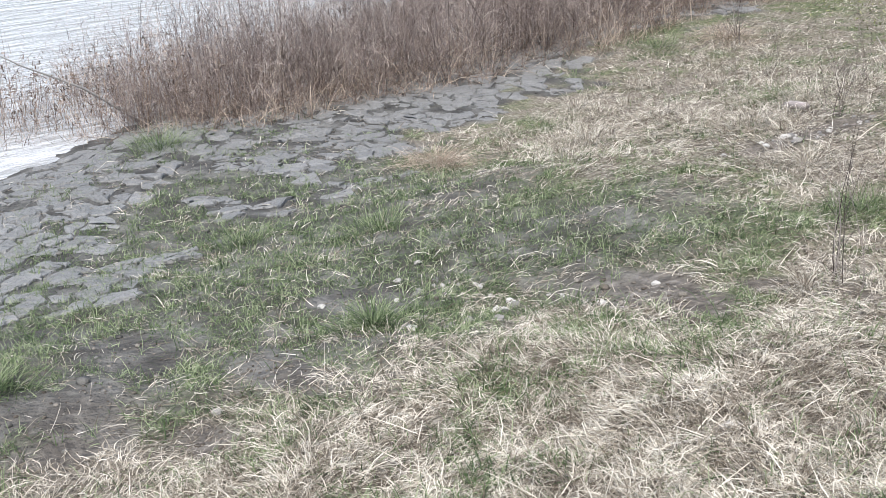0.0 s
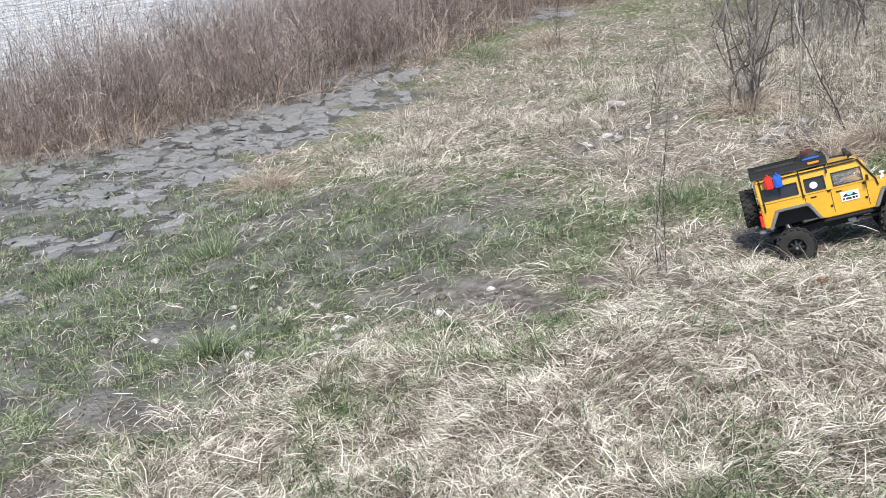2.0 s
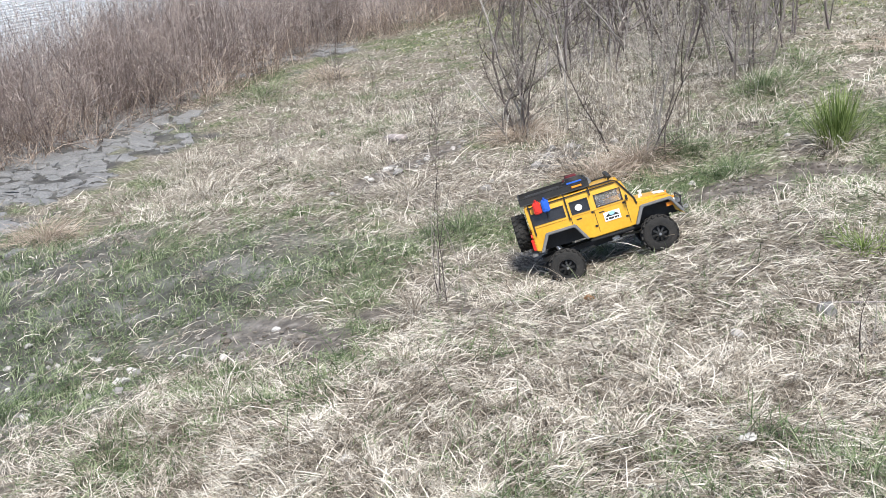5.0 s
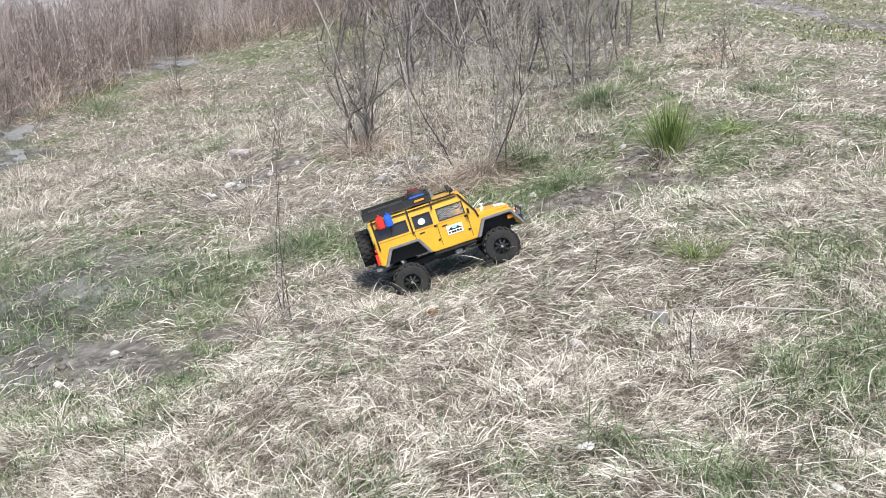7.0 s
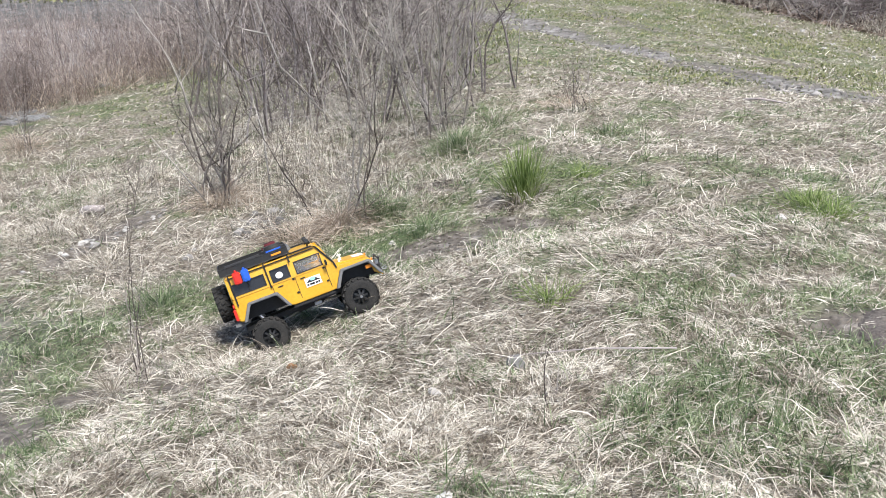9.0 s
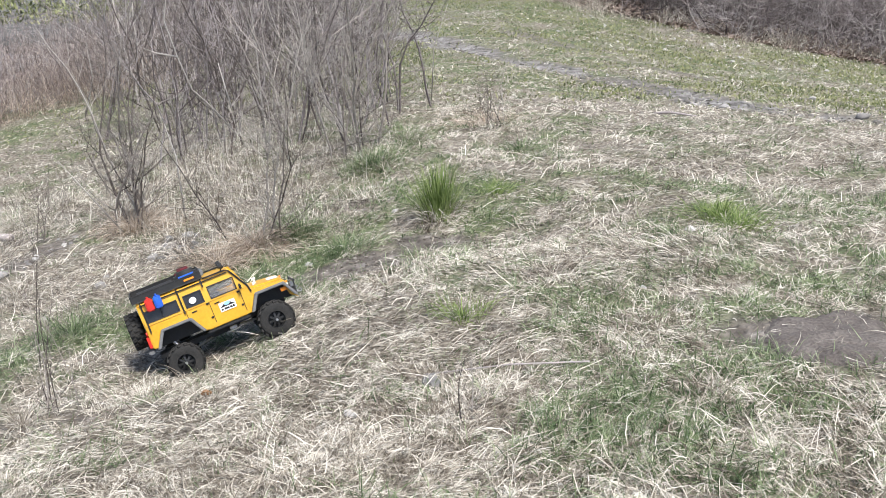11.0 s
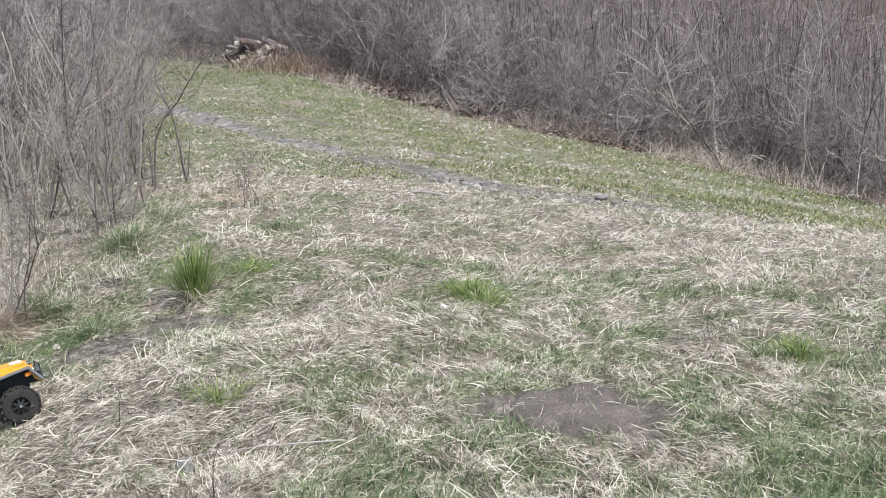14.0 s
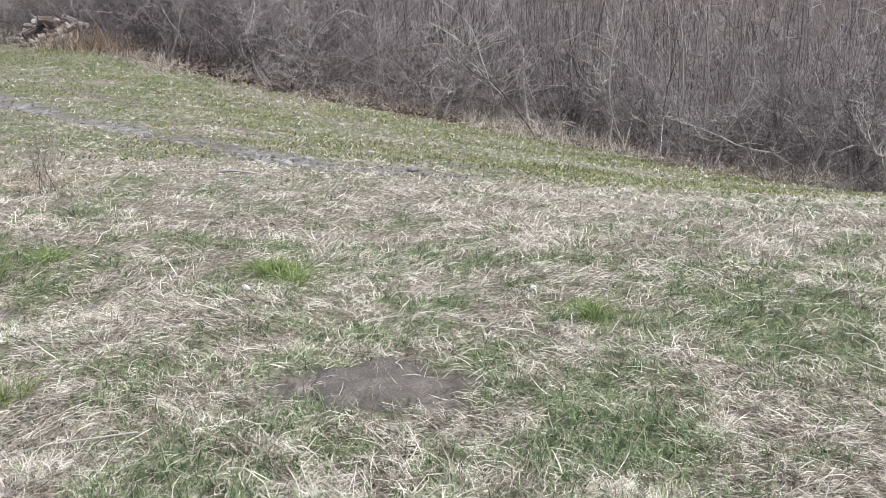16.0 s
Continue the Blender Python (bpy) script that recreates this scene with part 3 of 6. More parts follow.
def plate(bm, c, poly, rng, origin):
    ring = []
    for (ax, ay), (bx, by) in zip(poly, poly[1:] + poly[:1]):
        ring += [(ax, ay), ((ax + bx) / 2 + rng.uniform(-0.034, 0.034), (ay + by) / 2 + rng.uniform(-0.034, 0.034))]
    shrink = rng.uniform(0.86, 1.0)
    tilt_x, tilt_y = rng.uniform(-0.07, 0.07, 2)
    h = rng.uniform(0.0, 0.018)
    loops = []
    for s, dz in ((shrink, -0.035), (shrink, h - 0.008), (shrink * 0.93, h)):
        row = []
        for px, py in ring:
            qx, qy = c[0] + (px - c[0]) * s, c[1] + (py - c[1]) * s
            qz = float(rough(qx, qy)) + dz + (qx - c[0]) * tilt_x + (qy - c[1]) * tilt_y
            row.append(bm.verts.new((qx - origin[0], qy - origin[1], qz - origin[2])))
        loops.append(row)
    for lo, hi in zip(loops, loops[1:]):
        for k in range(len(lo)):
            bm.faces.new((lo[k - 1], lo[k], hi[k], hi[k - 1]))
    top = loops[-1]
    mid = bm.verts.new((0.0 + c[0] - origin[0] + rng.uniform(-0.015, 0.015), c[1] - origin[1] + rng.uniform(-0.015, 0.015), float(rough(*c)) + h + rng.uniform(-0.006, 0.005) - origin[2]))
    for k in range(len(top)):
        bm.faces.new((top[k - 1], top[k], mid))


thin = np.random.default_rng(10)
cells = [q for q in plate_cells(np.random.default_rng(8), 0.15) if thin.uniform() < 0.45 + 0.7 * float(mottled(q[0][0], q[0][1], 1.8, 83))]
cells.sort(key=lambda q: -q[0][0])
rest = bmesh.new()
rest_rng = np.random.default_rng(9)
for k, (c, poly) in enumerate(cells):
    if k < 280:
        bm = bmesh.new()
        at = (c[0], c[1], float(land(*c)))
        plate(bm, c, poly, rest_rng, at)
        part("mud_plate", bm, MUD, ground).location = at
    else:
        plate(rest, c, poly, rest_rng, (0, 0, 0))
if len(rest.verts):
    tagged(part("mud_plates", rest, MUD, ground, "cracked grey drying mud"), kind="stuff")
else:
    rest.free()

# ---- reeds along the water ----
REED_FRONT_Y = [1.0, 2.4, 3.0, 3.5, 4.2, 5.5, 7.0, 8.5, 10.0, 12.0, 16.0]
REED_FRONT_X = [-8.6, -8.1, -7.5, -7.15, -7.25, -7.1, -6.95, -7.3, -6.8, -6.4, -7.0]


def reed_mesh(n, rng):
    y = rng.uniform(1.0, 16.0, n)
    back = rng.uniform(0, 1, n) ** 1.3 * np.interp(y, [1, 2.6, 3.2, 9, 16], [0.7, 1.1, 2.6, 4.0, 7.0])
    x = np.interp(y, REED_FRONT_Y, REED_FRONT_X) - back + 0.25 * (mottled(y, y * 0, 3.0, 51) - 0.5)
    keep = rng.uniform(0, 1, n) < np.interp(y, [1.0, 2.6, 2.9, 3.3], [0.10, 0.16, 0.28, 0.85]) * (0.45 + 0.9 * mottled(x, y, 1.2, 53))
    x, y = x[keep], y[keep]
    tall = np.clip(rng.normal(0.95, 0.33, len(x)), 0.25, 1.75) * np.where(rng.uniform(0, 1, len(x)) < 0.12, 0.9, np.interp(y, [1, 2.6, 3.2, 3.8, 4.8, 9, 11, 16], [0.4, 0.42, 0.45, 0.75, 1.0, 1.15, 0.85, 0.8])) * (0.38 + 1.2 * mottled(x, y, 1.4, 57))
    lift = 1.57 - np.abs(rng.normal(0, 0.45, len(x)))
    lie = rng.uniform(0, 1, len(x)) < 0.42
    lift = np.where(lie, rng.uniform(0.5, 1.2, len(x)), lift)
    return x, y, tall, lift


rng = np.random.default_rng(12)
x, y, tall, lift = reed_mesh(17000, rng)
z = np.maximum(land(x, y), WATER - 0.05) - 0.02
turn = rng.uniform(0, 6.28, len(x))
stalks = blades("reed", x, y, z, turn, lift, rng.uniform(-0.9, 1.5, len(x)), tall, rng.uniform(0.002, 0.0046, len(x)), REED, 4, 0.12)
tagged(new("reed_bed", stalks), "dense brown dead reed stalks along the water's edge", "reeds", kind="stuff")
# low brown tangle between the stalks
tx, ty, tt, tl = reed_mesh(40000, rng)
tx = tx + 0.25
tangle = blades("reed_tangle", tx, ty, np.maximum(land(tx, ty), WATER - 0.05) - 0.02, rng.uniform(0, 6.28, len(tx)), rng.uniform(0.35, 1.4, len(tx)), rng.uniform(-0.5, 1.6, len(tx)), rng.uniform(0.12, 0.55, len(tx)) * np.interp(ty, [2.6, 4.2], [0.65, 1.0]), rng.uniform(0.0025, 0.0055, len(tx)), BROWN_REED, 4, 0.25)
tagged(new("reed_tangle", tangle), "low tangled reddish-brown dead growth in the reeds", "reeds", kind="stuff")
# leaves and plumes on the stalks
m = rng.integers(0, len(x), 42000)
up = rng.uniform(0.05, 0.95, len(m)) ** 0.9 * tall[m]
lx, ly = x[m] + np.cos(turn[m]) * np.cos(lift[m]) * up, y[m] + np.sin(turn[m]) * np.cos(lift[m]) * up
leaves = blades("reed_leaf", lx, ly, z[m] + np.sin(lift[m]) * up, rng.uniform(0, 6.28, len(m)), rng.uniform(0.2, 1.4, len(m)), rng.uniform(0.2, 2.4, len(m)), rng.uniform(0.05, 0.22, len(m)), rng.uniform(0.002, 0.005, len(m)), REED)
tagged(new("reed_leaves", leaves), "dry brown reed leaves hanging from the stalks", "reeds", kind="stuff")


# dark stalks with seed heads standing in the shallow water
rng = np.random.default_rng(13)
n = 520
y = rng.uniform(1.5, 3.6, n)
x = np.interp(y, REED_FRONT_Y, REED_FRONT_X) - 0.1 - rng.uniform(0, 1.3, n) ** 1.2
z = np.maximum(land(x, y), WATER - 0.05) - 0.02
tall, turn, lift = rng.uniform(0.2, 0.62, n) * np.interp(y, [1.5, 3.6], [0.7, 1.25]), rng.uniform(0, 6.28, n), rng.uniform(1.15, 1.5, n)
sedge = blades("sedge_stalks", x, y, z, turn, lift, rng.normal(0, 0.15, n), tall, rng.uniform(0.003, 0.005, n), RUSSET, 3)
tagged(new("sedge_stalks", sedge), "thin dark sedge stalks standing in the shallow water", "reeds", kind="stuff")
m = np.repeat(np.arange(n), 5)
up = tall[m] * rng.uniform(0.7, 1.0, len(m))
heads = blades("seed_heads", x[m] + np.cos(turn[m]) * np.cos(lift[m]) * up, y[m] + np.sin(turn[m]) * np.cos(lift[m]) * up, z[m] + np.sin(lift[m]) * up, rng.uniform(0, 6.28, len(m)), rng.uniform(-0.2, 1.3, len(m)), rng.uniform(0.0, 1.5, len(m)), rng.uniform(0.02, 0.06, len(m)), rng.uniform(0.006, 0.013, len(m)), LITTER, 2)
tagged(new("seed_heads", heads), "small dark seed heads on the sedge stalks", "reeds", kind="stuff")


# ---- bare shrubs ----
def limb(rng, start, way, length, segs, wander, rise):
    """A crooked line of points."""
    p, d = Vector(start), Vector(way).normalized()
    pts = [p.copy()]
    for _ in range(segs):
        d = (d + Vector(rng.normal(0, wander, 3).tolist()) + Vector((0, 0, rise))).normalized()
        p = p + d * (length / segs)
        pts.append(p.copy())
    return pts


def tube(verts, faces, pts, r0, r1, sides):
    """Adds a tapering tube along pts to the lists."""
    start = len(verts)
    n = len(pts)
    for k, p in enumerate(pts):
        d = (pts[min(k + 1, n - 1)] - pts[max(k - 1, 0)]).normalized()
        a = d.orthogonal().normalized()
        b = d.cross(a)
        r = r0 + (r1 - r0) * k / (n - 1)
        for s in range(sides):
            t = 2 * math.pi * s / sides
            verts.append(p + (a * math.cos(t) + b * math.sin(t)) * r)
    for k in range(n - 1):
        for s in range(sides):
            i, j = start + k * sides + s, start + k * sides + (s + 1) % sides
            faces.append((i, j, j + sides, i + sides))


def ribbon(verts, faces, pts, r0, r1):
    """A narrow tapering strip along pts, for the thinnest twigs."""
    start, n = len(verts), len(pts)
    d = (pts[-1] - pts[0]).normalized()
    side = d.cross(Vector((d.y + 0.3, -d.x, 0.6))).normalized()
    for k, p in enumerate(pts):
        r = r0 + (r1 - r0) * k / (n - 1)
        verts += [p - side * r, p + side * r]
    for k in range(n - 1):
        i = start + 2 * k
        faces.append((i, i + 1, i + 3, i + 2))


def stem_mesh(rng, tall, lean, thick, boughs, twigs, fine, sides=4, rise=0.10, wander=0.10, flat=False):
    verts, faces = [], []
    way = Vector((rng.normal(0, lean), rng.normal(0, lean), 1.0))
    main = limb(rng, (0, 0, -0.03), way, tall, 10, wander, 0.06)
    tube(verts, faces, main, thick, thick * 0.22, sides)
    for _ in range(boughs):
        k = int(rng.integers(1, 10))
        f = k / 10
        out = Vector((rng.normal(), rng.normal(), rng.uniform(0.3, 1.1)))
        bl = tall * rng.uniform(0.22, 0.5) * (1.15 - 0.6 * f)
        b = limb(rng, main[k], out, bl, 6, wander * 1.5, rise)
        br = thick * (1 - 0.75 * f) * 0.55
        tube(verts, faces, b, br, br * 0.3, 3)
        for _ in range(twigs):
            q = int(rng.integers(1, 7))
            tw = limb(rng, b[q], Vector((rng.normal(), rng.normal(), rng.uniform(0.1, 1.2))), bl * rng.uniform(0.2, 0.55), 3, wander * 2, rise)
            ribbon(verts, faces, tw, br * 0.5, br * 0.2) if flat else tube(verts, faces, tw, br * 0.42, br * 0.18, 3)
            for _ in range(fine):
                s = int(rng.integers(1, 4))
                ft = limb(rng, tw[s], Vector((rng.normal(), rng.normal(), rng.uniform(0, 1.2))), bl * rng.uniform(0.08, 0.25), 2, 0.25, 0)
                ribbon(verts, faces, ft, br * 0.34, br * 0.2) if flat else tube(verts, faces, ft, br * 0.24, br * 0.14, 3)
    me = bpy.data.meshes.new("stem")
    me.from_pydata([tuple(v) for v in verts], [], faces)
    me.polygons.foreach_set("use_smooth", np.ones(len(me.polygons), bool))
    return me


def shrub(name, label, at, mat, seed, tall, stems, spread, lean, thick, boughs, twigs, fine, sides=4, sink=0.0, **kw):
    rng = np.random.default_rng(seed)
    z = float(rough(at[0], at[1])) - sink
    root = tagged(new(name), label, "shrub")
    root.location = (at[0], at[1], z)
    for k in range(stems):
        me = stem_mesh(rng, tall * rng.uniform(0.6, 1.0), lean, thick * rng.uniform(0.6, 1.1), boughs, twigs, fine, sides, **kw)
        me.materials.append(mat)
        ob = new("stem", me)
        ob.parent = root
        ob.location = (rng.normal(0, spread), rng.normal(0, spread), 0)
    return root


A = dict(mat=BARK, sides=4)
# the leafless shrubs at the top of the bank
shrub("shrub", "leafless grey-brown shrub with several upright stems", (-2.92, 5.0), seed=21, tall=1.25, stems=7, spread=0.07, lean=0.22, thick=0.0085, boughs=11, twigs=6, fine=3, wander=0.12, rise=0.16, **A)
shrub("shrub", "thin leafless shrub with fine tangled twigs", (-2.08, 4.6), seed=22, tall=1.2, stems=5, spread=0.05, lean=0.2, thick=0.0062, boughs=14, twigs=7, fine=4, wander=0.14, **A)
shrub("shrub", "tall leafless shrub with forked grey stems", (-2.21, 6.4), seed=23, tall=1.75, stems=8, spread=0.07, lean=0.26, thick=0.009, boughs=12, twigs=7, fine=4, wander=0.12, rise=0.15, **A)
# thin dead stalks standing on the bank
for k, (sx, sy, tall, stems) in enumerate([(-4.7, 5.05, 0.6, 4), (-5.97, 7.37, 0.9, 5), (-1.96, 2.7, 0.6, 6), (-3.35, 4.85, 0.55, 3), (-4.8, 5.8, 0.5, 3), (-1.34, 6.5, 0.55, 6),
                                           (-3.9, 5.9, 0.6, 3), (-2.36, 8.7, 0.95, 2), (-2.62, 5.35, 0.8, 1), (-0.58, 2.33, 0.26, 2), (-5.2, 6.8, 0.7, 4), (-3.75, 5.5, 0.5, 3), (-1.62, 7.6, 0.4, 3)]):
    shrub("dead_stalks", "thin dry upright weed stalks on the bank", (sx, sy), BARK, 40 + k, tall, stems, 0.035, 0.12, 0.0028, 7, 5, 2, 3)

# thicket behind them
thicket = [shrub("thicket_shrub", "dense leafless grey-brown thicket shrub", (-3.2, 6.6), (BARK_DARK, BARK, BARK_DARK)[k], 60 + k, 2.0, 9, 0.26, 0.2, 0.0098, 9, 5, 1, 3, flat=True, wander=0.15, rise=0.16) for k in range(3)]
spots = [(-2.6, 7.2), (-3.0, 7.9), (-2.65, 8.2), (-3.5, 7.7), (-4.36, 8.5), (-3.7, 8.6), (-3.1, 8.9), (-4.6, 9.3), (-4.0, 9.6), (-3.4, 10.2), (-5.2, 10.2), (-4.6, 10.8), (-3.9, 11.4), (-5.8, 10.9), (-5.3, 12.0), (-4.5, 12.6), (-6.2, 12.4), (-5.6, 13.6), (-6.5, 14.2), (-3.0, 7.0), (-3.6, 6.9), (-4.9, 8.9)]
rng = np.random.default_rng(71)
for k, (sx, sy) in enumerate(spots):
    if k < 3:
        thicket[k].location = (sx, sy, float(rough(sx, sy)))
        tagged(thicket[k], group="thicket on the bank")
    else:
        s = rng.uniform(0.8, 1.2)
        copy_thing(thicket[k % 3], pose(sx, sy, float(rough(sx, sy)), 0, 0, rng.uniform(0, 360)) @ Matrix.Scale(s, 4))

# hedge at the far side of the meadow
kinds = [shrub("hedge_bush", "tall dense leafless brown-grey hedge bush", (6, 20), BARK_DARK, 80 + k, 2.9, 11, 0.45, 0.5, 0.012, 13, 8, 3, 3, flat=True, rise=0.02, wander=0.27) for k in range(4)]
rng = np.random.default_rng(91)
total = 0
for row, off in enumerate((0.2, 1.0)):
    step = (0.9, 1.15)[row]
    for (ax, ay), (bx, by) in zip(HEDGE[:-1], HEDGE[1:]):
        n = max(1, int(math.hypot(bx - ax, by - ay) / step))
        nxv, nyv = -(by - ay), bx - ax
        ln = math.hypot(nxv, nyv)
        for k in range(n):
            s = (k + rng.uniform(0.2, 0.8)) / n
            px, py = ax + s * (bx - ax) + nxv / ln * (off + rng.uniform(-0.25, 0.3)), ay + s * (by - ay) + nyv / ln * (off + rng.uniform(-0.25, 0.3))
            q = pose(px, py, float(land(px, py)) - 0.02, rng.uniform(-24, 24), rng.uniform(-24, 24), rng.uniform(0, 360)) @ Matrix.Scale(rng.uniform(0.75, 1.15), 4)
            if total < 4:
                kinds[total].matrix_basis = q
                tagged(kinds[total], group="hedge")
            else:
                copy_thing(kinds[total % 4], q)
            total += 1

# taller brush behind the thicket
for k, (bx, by) in enumerate([(-6.6, 13.6), (-7.0, 14.8), (-7.6, 15.9), (-8.1, 17.0), (-8.6, 18.3), (-9.0, 19.6), (-9.0, 21.0), (-8.8, 22.4), (-8.3, 23.8), (-7.7, 25.0), (-7.0, 16.4), (-7.8, 19.0)]):
    copy_thing(kinds[k % 4], pose(bx, by, float(land(bx, by)) - 0.02, rng.uniform(-12, 12), rng.uniform(-12, 12), rng.uniform(0, 360)) @ Matrix.Scale(rng.uniform(0.85, 1.1), 4))
# small trees with pale stems at the front of the hedge
for k, (px, tall) in enumerate([(-2.0, 2.2), (0.4, 2.6), (1.5, 2.5), (2.2, 3.0), (3.0, 2.6), (3.6, 3.2), (4.3, 2.8), (5.0, 3.4), (5.5, 2.7), (5.9, 3.3), (6.4, 2.9), (6.9, 3.6), (7.5, 3.1), (8.2, 3.4), (8.9, 3.0), (9.6, 3.2)]):
    py = float(np.interp(px, [p[0] for p in HEDGE], [p[1] for p in HEDGE])) - 0.1 + 0.25 * (k % 3)
    shrub("hedge_tree", "slender bare tree with a pale crooked stem", (px, py), BARK_PALE, 120 + k, tall, 1 + k % 2, 0.15, 0.3, 0.026, 12, 4, 1, 4, wander=0.2, rise=0.05)
# reddish bushes standing in the reeds
bush = [shrub("waterside_bush", "fine reddish-brown leafless bush among dead reeds", (-8, 5), RED_BARK, 140 + k, 1.25, 11, 0.2, 0.34, 0.0068, 11, 6, 2, 3, flat=True, wander=0.18) for k in range(2)]
for k in range(150):
    py = 3.0 + 0.096 * k + rng.uniform(-0.2, 0.2)
    px = float(np.interp(py, REED_FRONT_Y, REED_FRONT_X)) - rng.uniform(0.1, 1.9 if py < 9 else 4.8)
    q = pose(px, py, max(float(land(px, py)), WATER - 0.1), 0, 0, rng.uniform(0, 360)) @ Matrix.Scale(rng.uniform(0.7, 1.1) * float(np.interp(py, [3.0, 4.2, 6, 9, 11, 17], [0.5, 1.1, 1.4, 1.4, 0.9, 0.85])), 4)
    if k < 2:
        bush[k].matrix_basis = q
        tagged(bush[k], group="bushes in the reeds")
    else:
        copy_thing(bush[k % 2], q)

# deep woods behind the hedge
n = 18000
wx = rng.uniform(-16, 20, n)
wy = np.interp(wx, [p[0] for p in HEDGE], [p[1] for p in HEDGE]) + 1.6 + rng.uniform(0, 1, n) ** 1.5 * 9
wl = rng.uniform(0.3, 1.45, n)
woods = blades("far_woods", wx, wy, land(wx, wy), rng.uniform(0, 6.28, n), wl, rng.normal(0, 1.2, n), rng.uniform(0.8, 4.6, n), rng.uniform(0.006, 0.018, n), WOODS, 5, 0.16)
m = rng.integers(0, n, 46000)
up = rng.uniform(0.1, 4.2, len(m))
tw = blades("far_twigs", wx[m], wy[m] + 0.05, land(wx[m], wy[m]) + up, rng.uniform(0, 6.28, len(m)), rng.uniform(-0.6, 1.3, len(m)), rng.normal(0, 1.4, len(m)), rng.uniform(0.3, 1.4, len(m)), rng.uniform(0.005, 0.011, len(m)), WOODS, 4, 0.3)
tagged(new("woodland_twigs", tw), "tangled bare twigs in the woods behind the hedge", "woods", kind="stuff")
tagged(new("far_woods", woods), "deep leafless woodland behind the hedge", "woods", kind="stuff")

# ---- the small radio-controlled off-road car ----
def box(bm, x0, x1, y0, y1, z0, z1, bevel=0.0, segs=2):
    g = bmesh.ops.create_cube(bm, size=1)["verts"]
    for v in g:
        v.co = Vector(((x0 + x1) / 2 + v.co.x * (x1 - x0), (y0 + y1) / 2 + v.co.y * (y1 - y0), (z0 + z1) / 2 + v.co.z * (z1 - z0)))
    if bevel:
        edges = list({e for v in g for e in v.link_edges})
        bmesh.ops.bevel(bm, geom=edges, offset=bevel, segments=segs, affect="EDGES")
    return bm


def prism(bm, outline, y0, y1, bevel=0.0, inset=0.0):
    """A side outline in x, z drawn out across the car from y0 to y1; inset narrows the far face."""
    a = [bm.verts.new((x, y0, z)) for x, z in outline]
    b = [bm.verts.new((x, y1, z)) for x, z in outline]
    fs = [bm.faces.new(a), bm.faces.new(b[::-1])]
    for k in range(len(a)):
        fs.append(bm.faces.new((a[k - 1], b[k - 1], b[k], a[k])))
    bmesh.ops.recalc_face_normals(bm, faces=fs)
    if bevel:
        es = [e for e in {e for f in fs for e in f.edges} if e.calc_face_angle(0) > 0.35]
        bmesh.ops.bevel(bm, geom=es, offset=bevel, segments=2, affect="EDGES")
    return bm


def rod(bm, pts, r, sides=8):
    verts, faces = [], []
    tube(verts, faces, [Vector(p) for p in pts], r, r, sides)
    vs = [bm.verts.new(v) for v in verts]
    for f in faces:
        bm.faces.new([vs[i] for i in f])
    for ring in (vs[:sides][::-1], vs[-sides:]):
        bm.faces.new(ring)
    return bm


def disc(bm, at, axis, r, depth, sides=24, bevel=0.0):
    m = Vector(axis).to_track_quat("Z", "Y").to_matrix().to_4x4()
    g = bmesh.ops.create_cone(bm, cap_ends=True, segments=sides, radius1=r, radius2=r, depth=depth, matrix=Matrix.Translation(at) @ m)["verts"]
    if bevel:
        es = [e for e in {e for v in g for e in v.link_edges} if e.calc_face_angle(0) > 1.0]
        bmesh.ops.bevel(bm, geom=es, offset=bevel, segments=2, affect="EDGES")
    return bm


def fresh():
    return bmesh.new()


YELLOW = material("yellow_paint", [(0.54, 0.275, 0.014), (0.60, 0.325, 0.02), (0.66, 0.37, 0.03)], 0.38, 14, 0.05, spec=0.5, coat=0.25)
GREYPLASTIC = material("grey_plastic", [(0.13, 0.13, 0.13), (0.19, 0.19, 0.19)], 0.6, 40, 0.2)
BLACK = material("black_plastic", [(0.012, 0.012, 0.013), (0.03, 0.03, 0.03)], 0.5, 40, 0.15)
RUBBER = material("dusty_rubber", [(0.013, 0.013, 0.013), (0.024, 0.023, 0.022), (0.05, 0.046, 0.042)], 0.85, 30, 0.3)
RIM = material("black_rim", [(0.02, 0.02, 0.02), (0.05, 0.05, 0.05)], 0.35, 40, 0.1, metal=0.4)
STEEL = material("worn_steel", [(0.30, 0.30, 0.30), (0.5, 0.5, 0.5)], 0.4, 40, 0.1, metal=0.9)
REDP = material("red_plastic", [(0.50, 0.025, 0.015), (0.62, 0.04, 0.03)], 0.4, 40, 0.05)
BLUEP = material("blue_plastic", [(0.02, 0.09, 0.45), (0.03, 0.13, 0.55)], 0.4, 40, 0.05)
ORANGE = material("orange_lens", [(0.75, 0.22, 0.02), (0.85, 0.30, 0.03)], 0.35, 40, 0.05)
WHITEP = material("white_sticker", [(0.72, 0.72, 0.70), (0.82, 0.82, 0.80)], 0.5, 40, 0)
MAROON = material("dark_red_cloth", [(0.07, 0.012, 0.016), (0.14, 0.025, 0.03)], 0.9, 60, 0.5)
WOODEN = material("brown_crate_wood", [(0.18, 0.09, 0.04), (0.32, 0.17, 0.08)], 0.7, 50, 0.2)
SKYBLUE = material("pale_blue_print", [(0.25, 0.50, 0.62), (0.30, 0.56, 0.68)], 0.5, 40, 0)
GLASS = bpy.data.materials.new("tinted_glass")
GLASS.use_nodes = True
DARKGLASS = material("smoked_glass", [(0.012, 0.012, 0.013), (0.03, 0.03, 0.032)], 0.18, 30, 0, spec=0.5)
gb = GLASS.node_tree.nodes["Principled BSDF"]
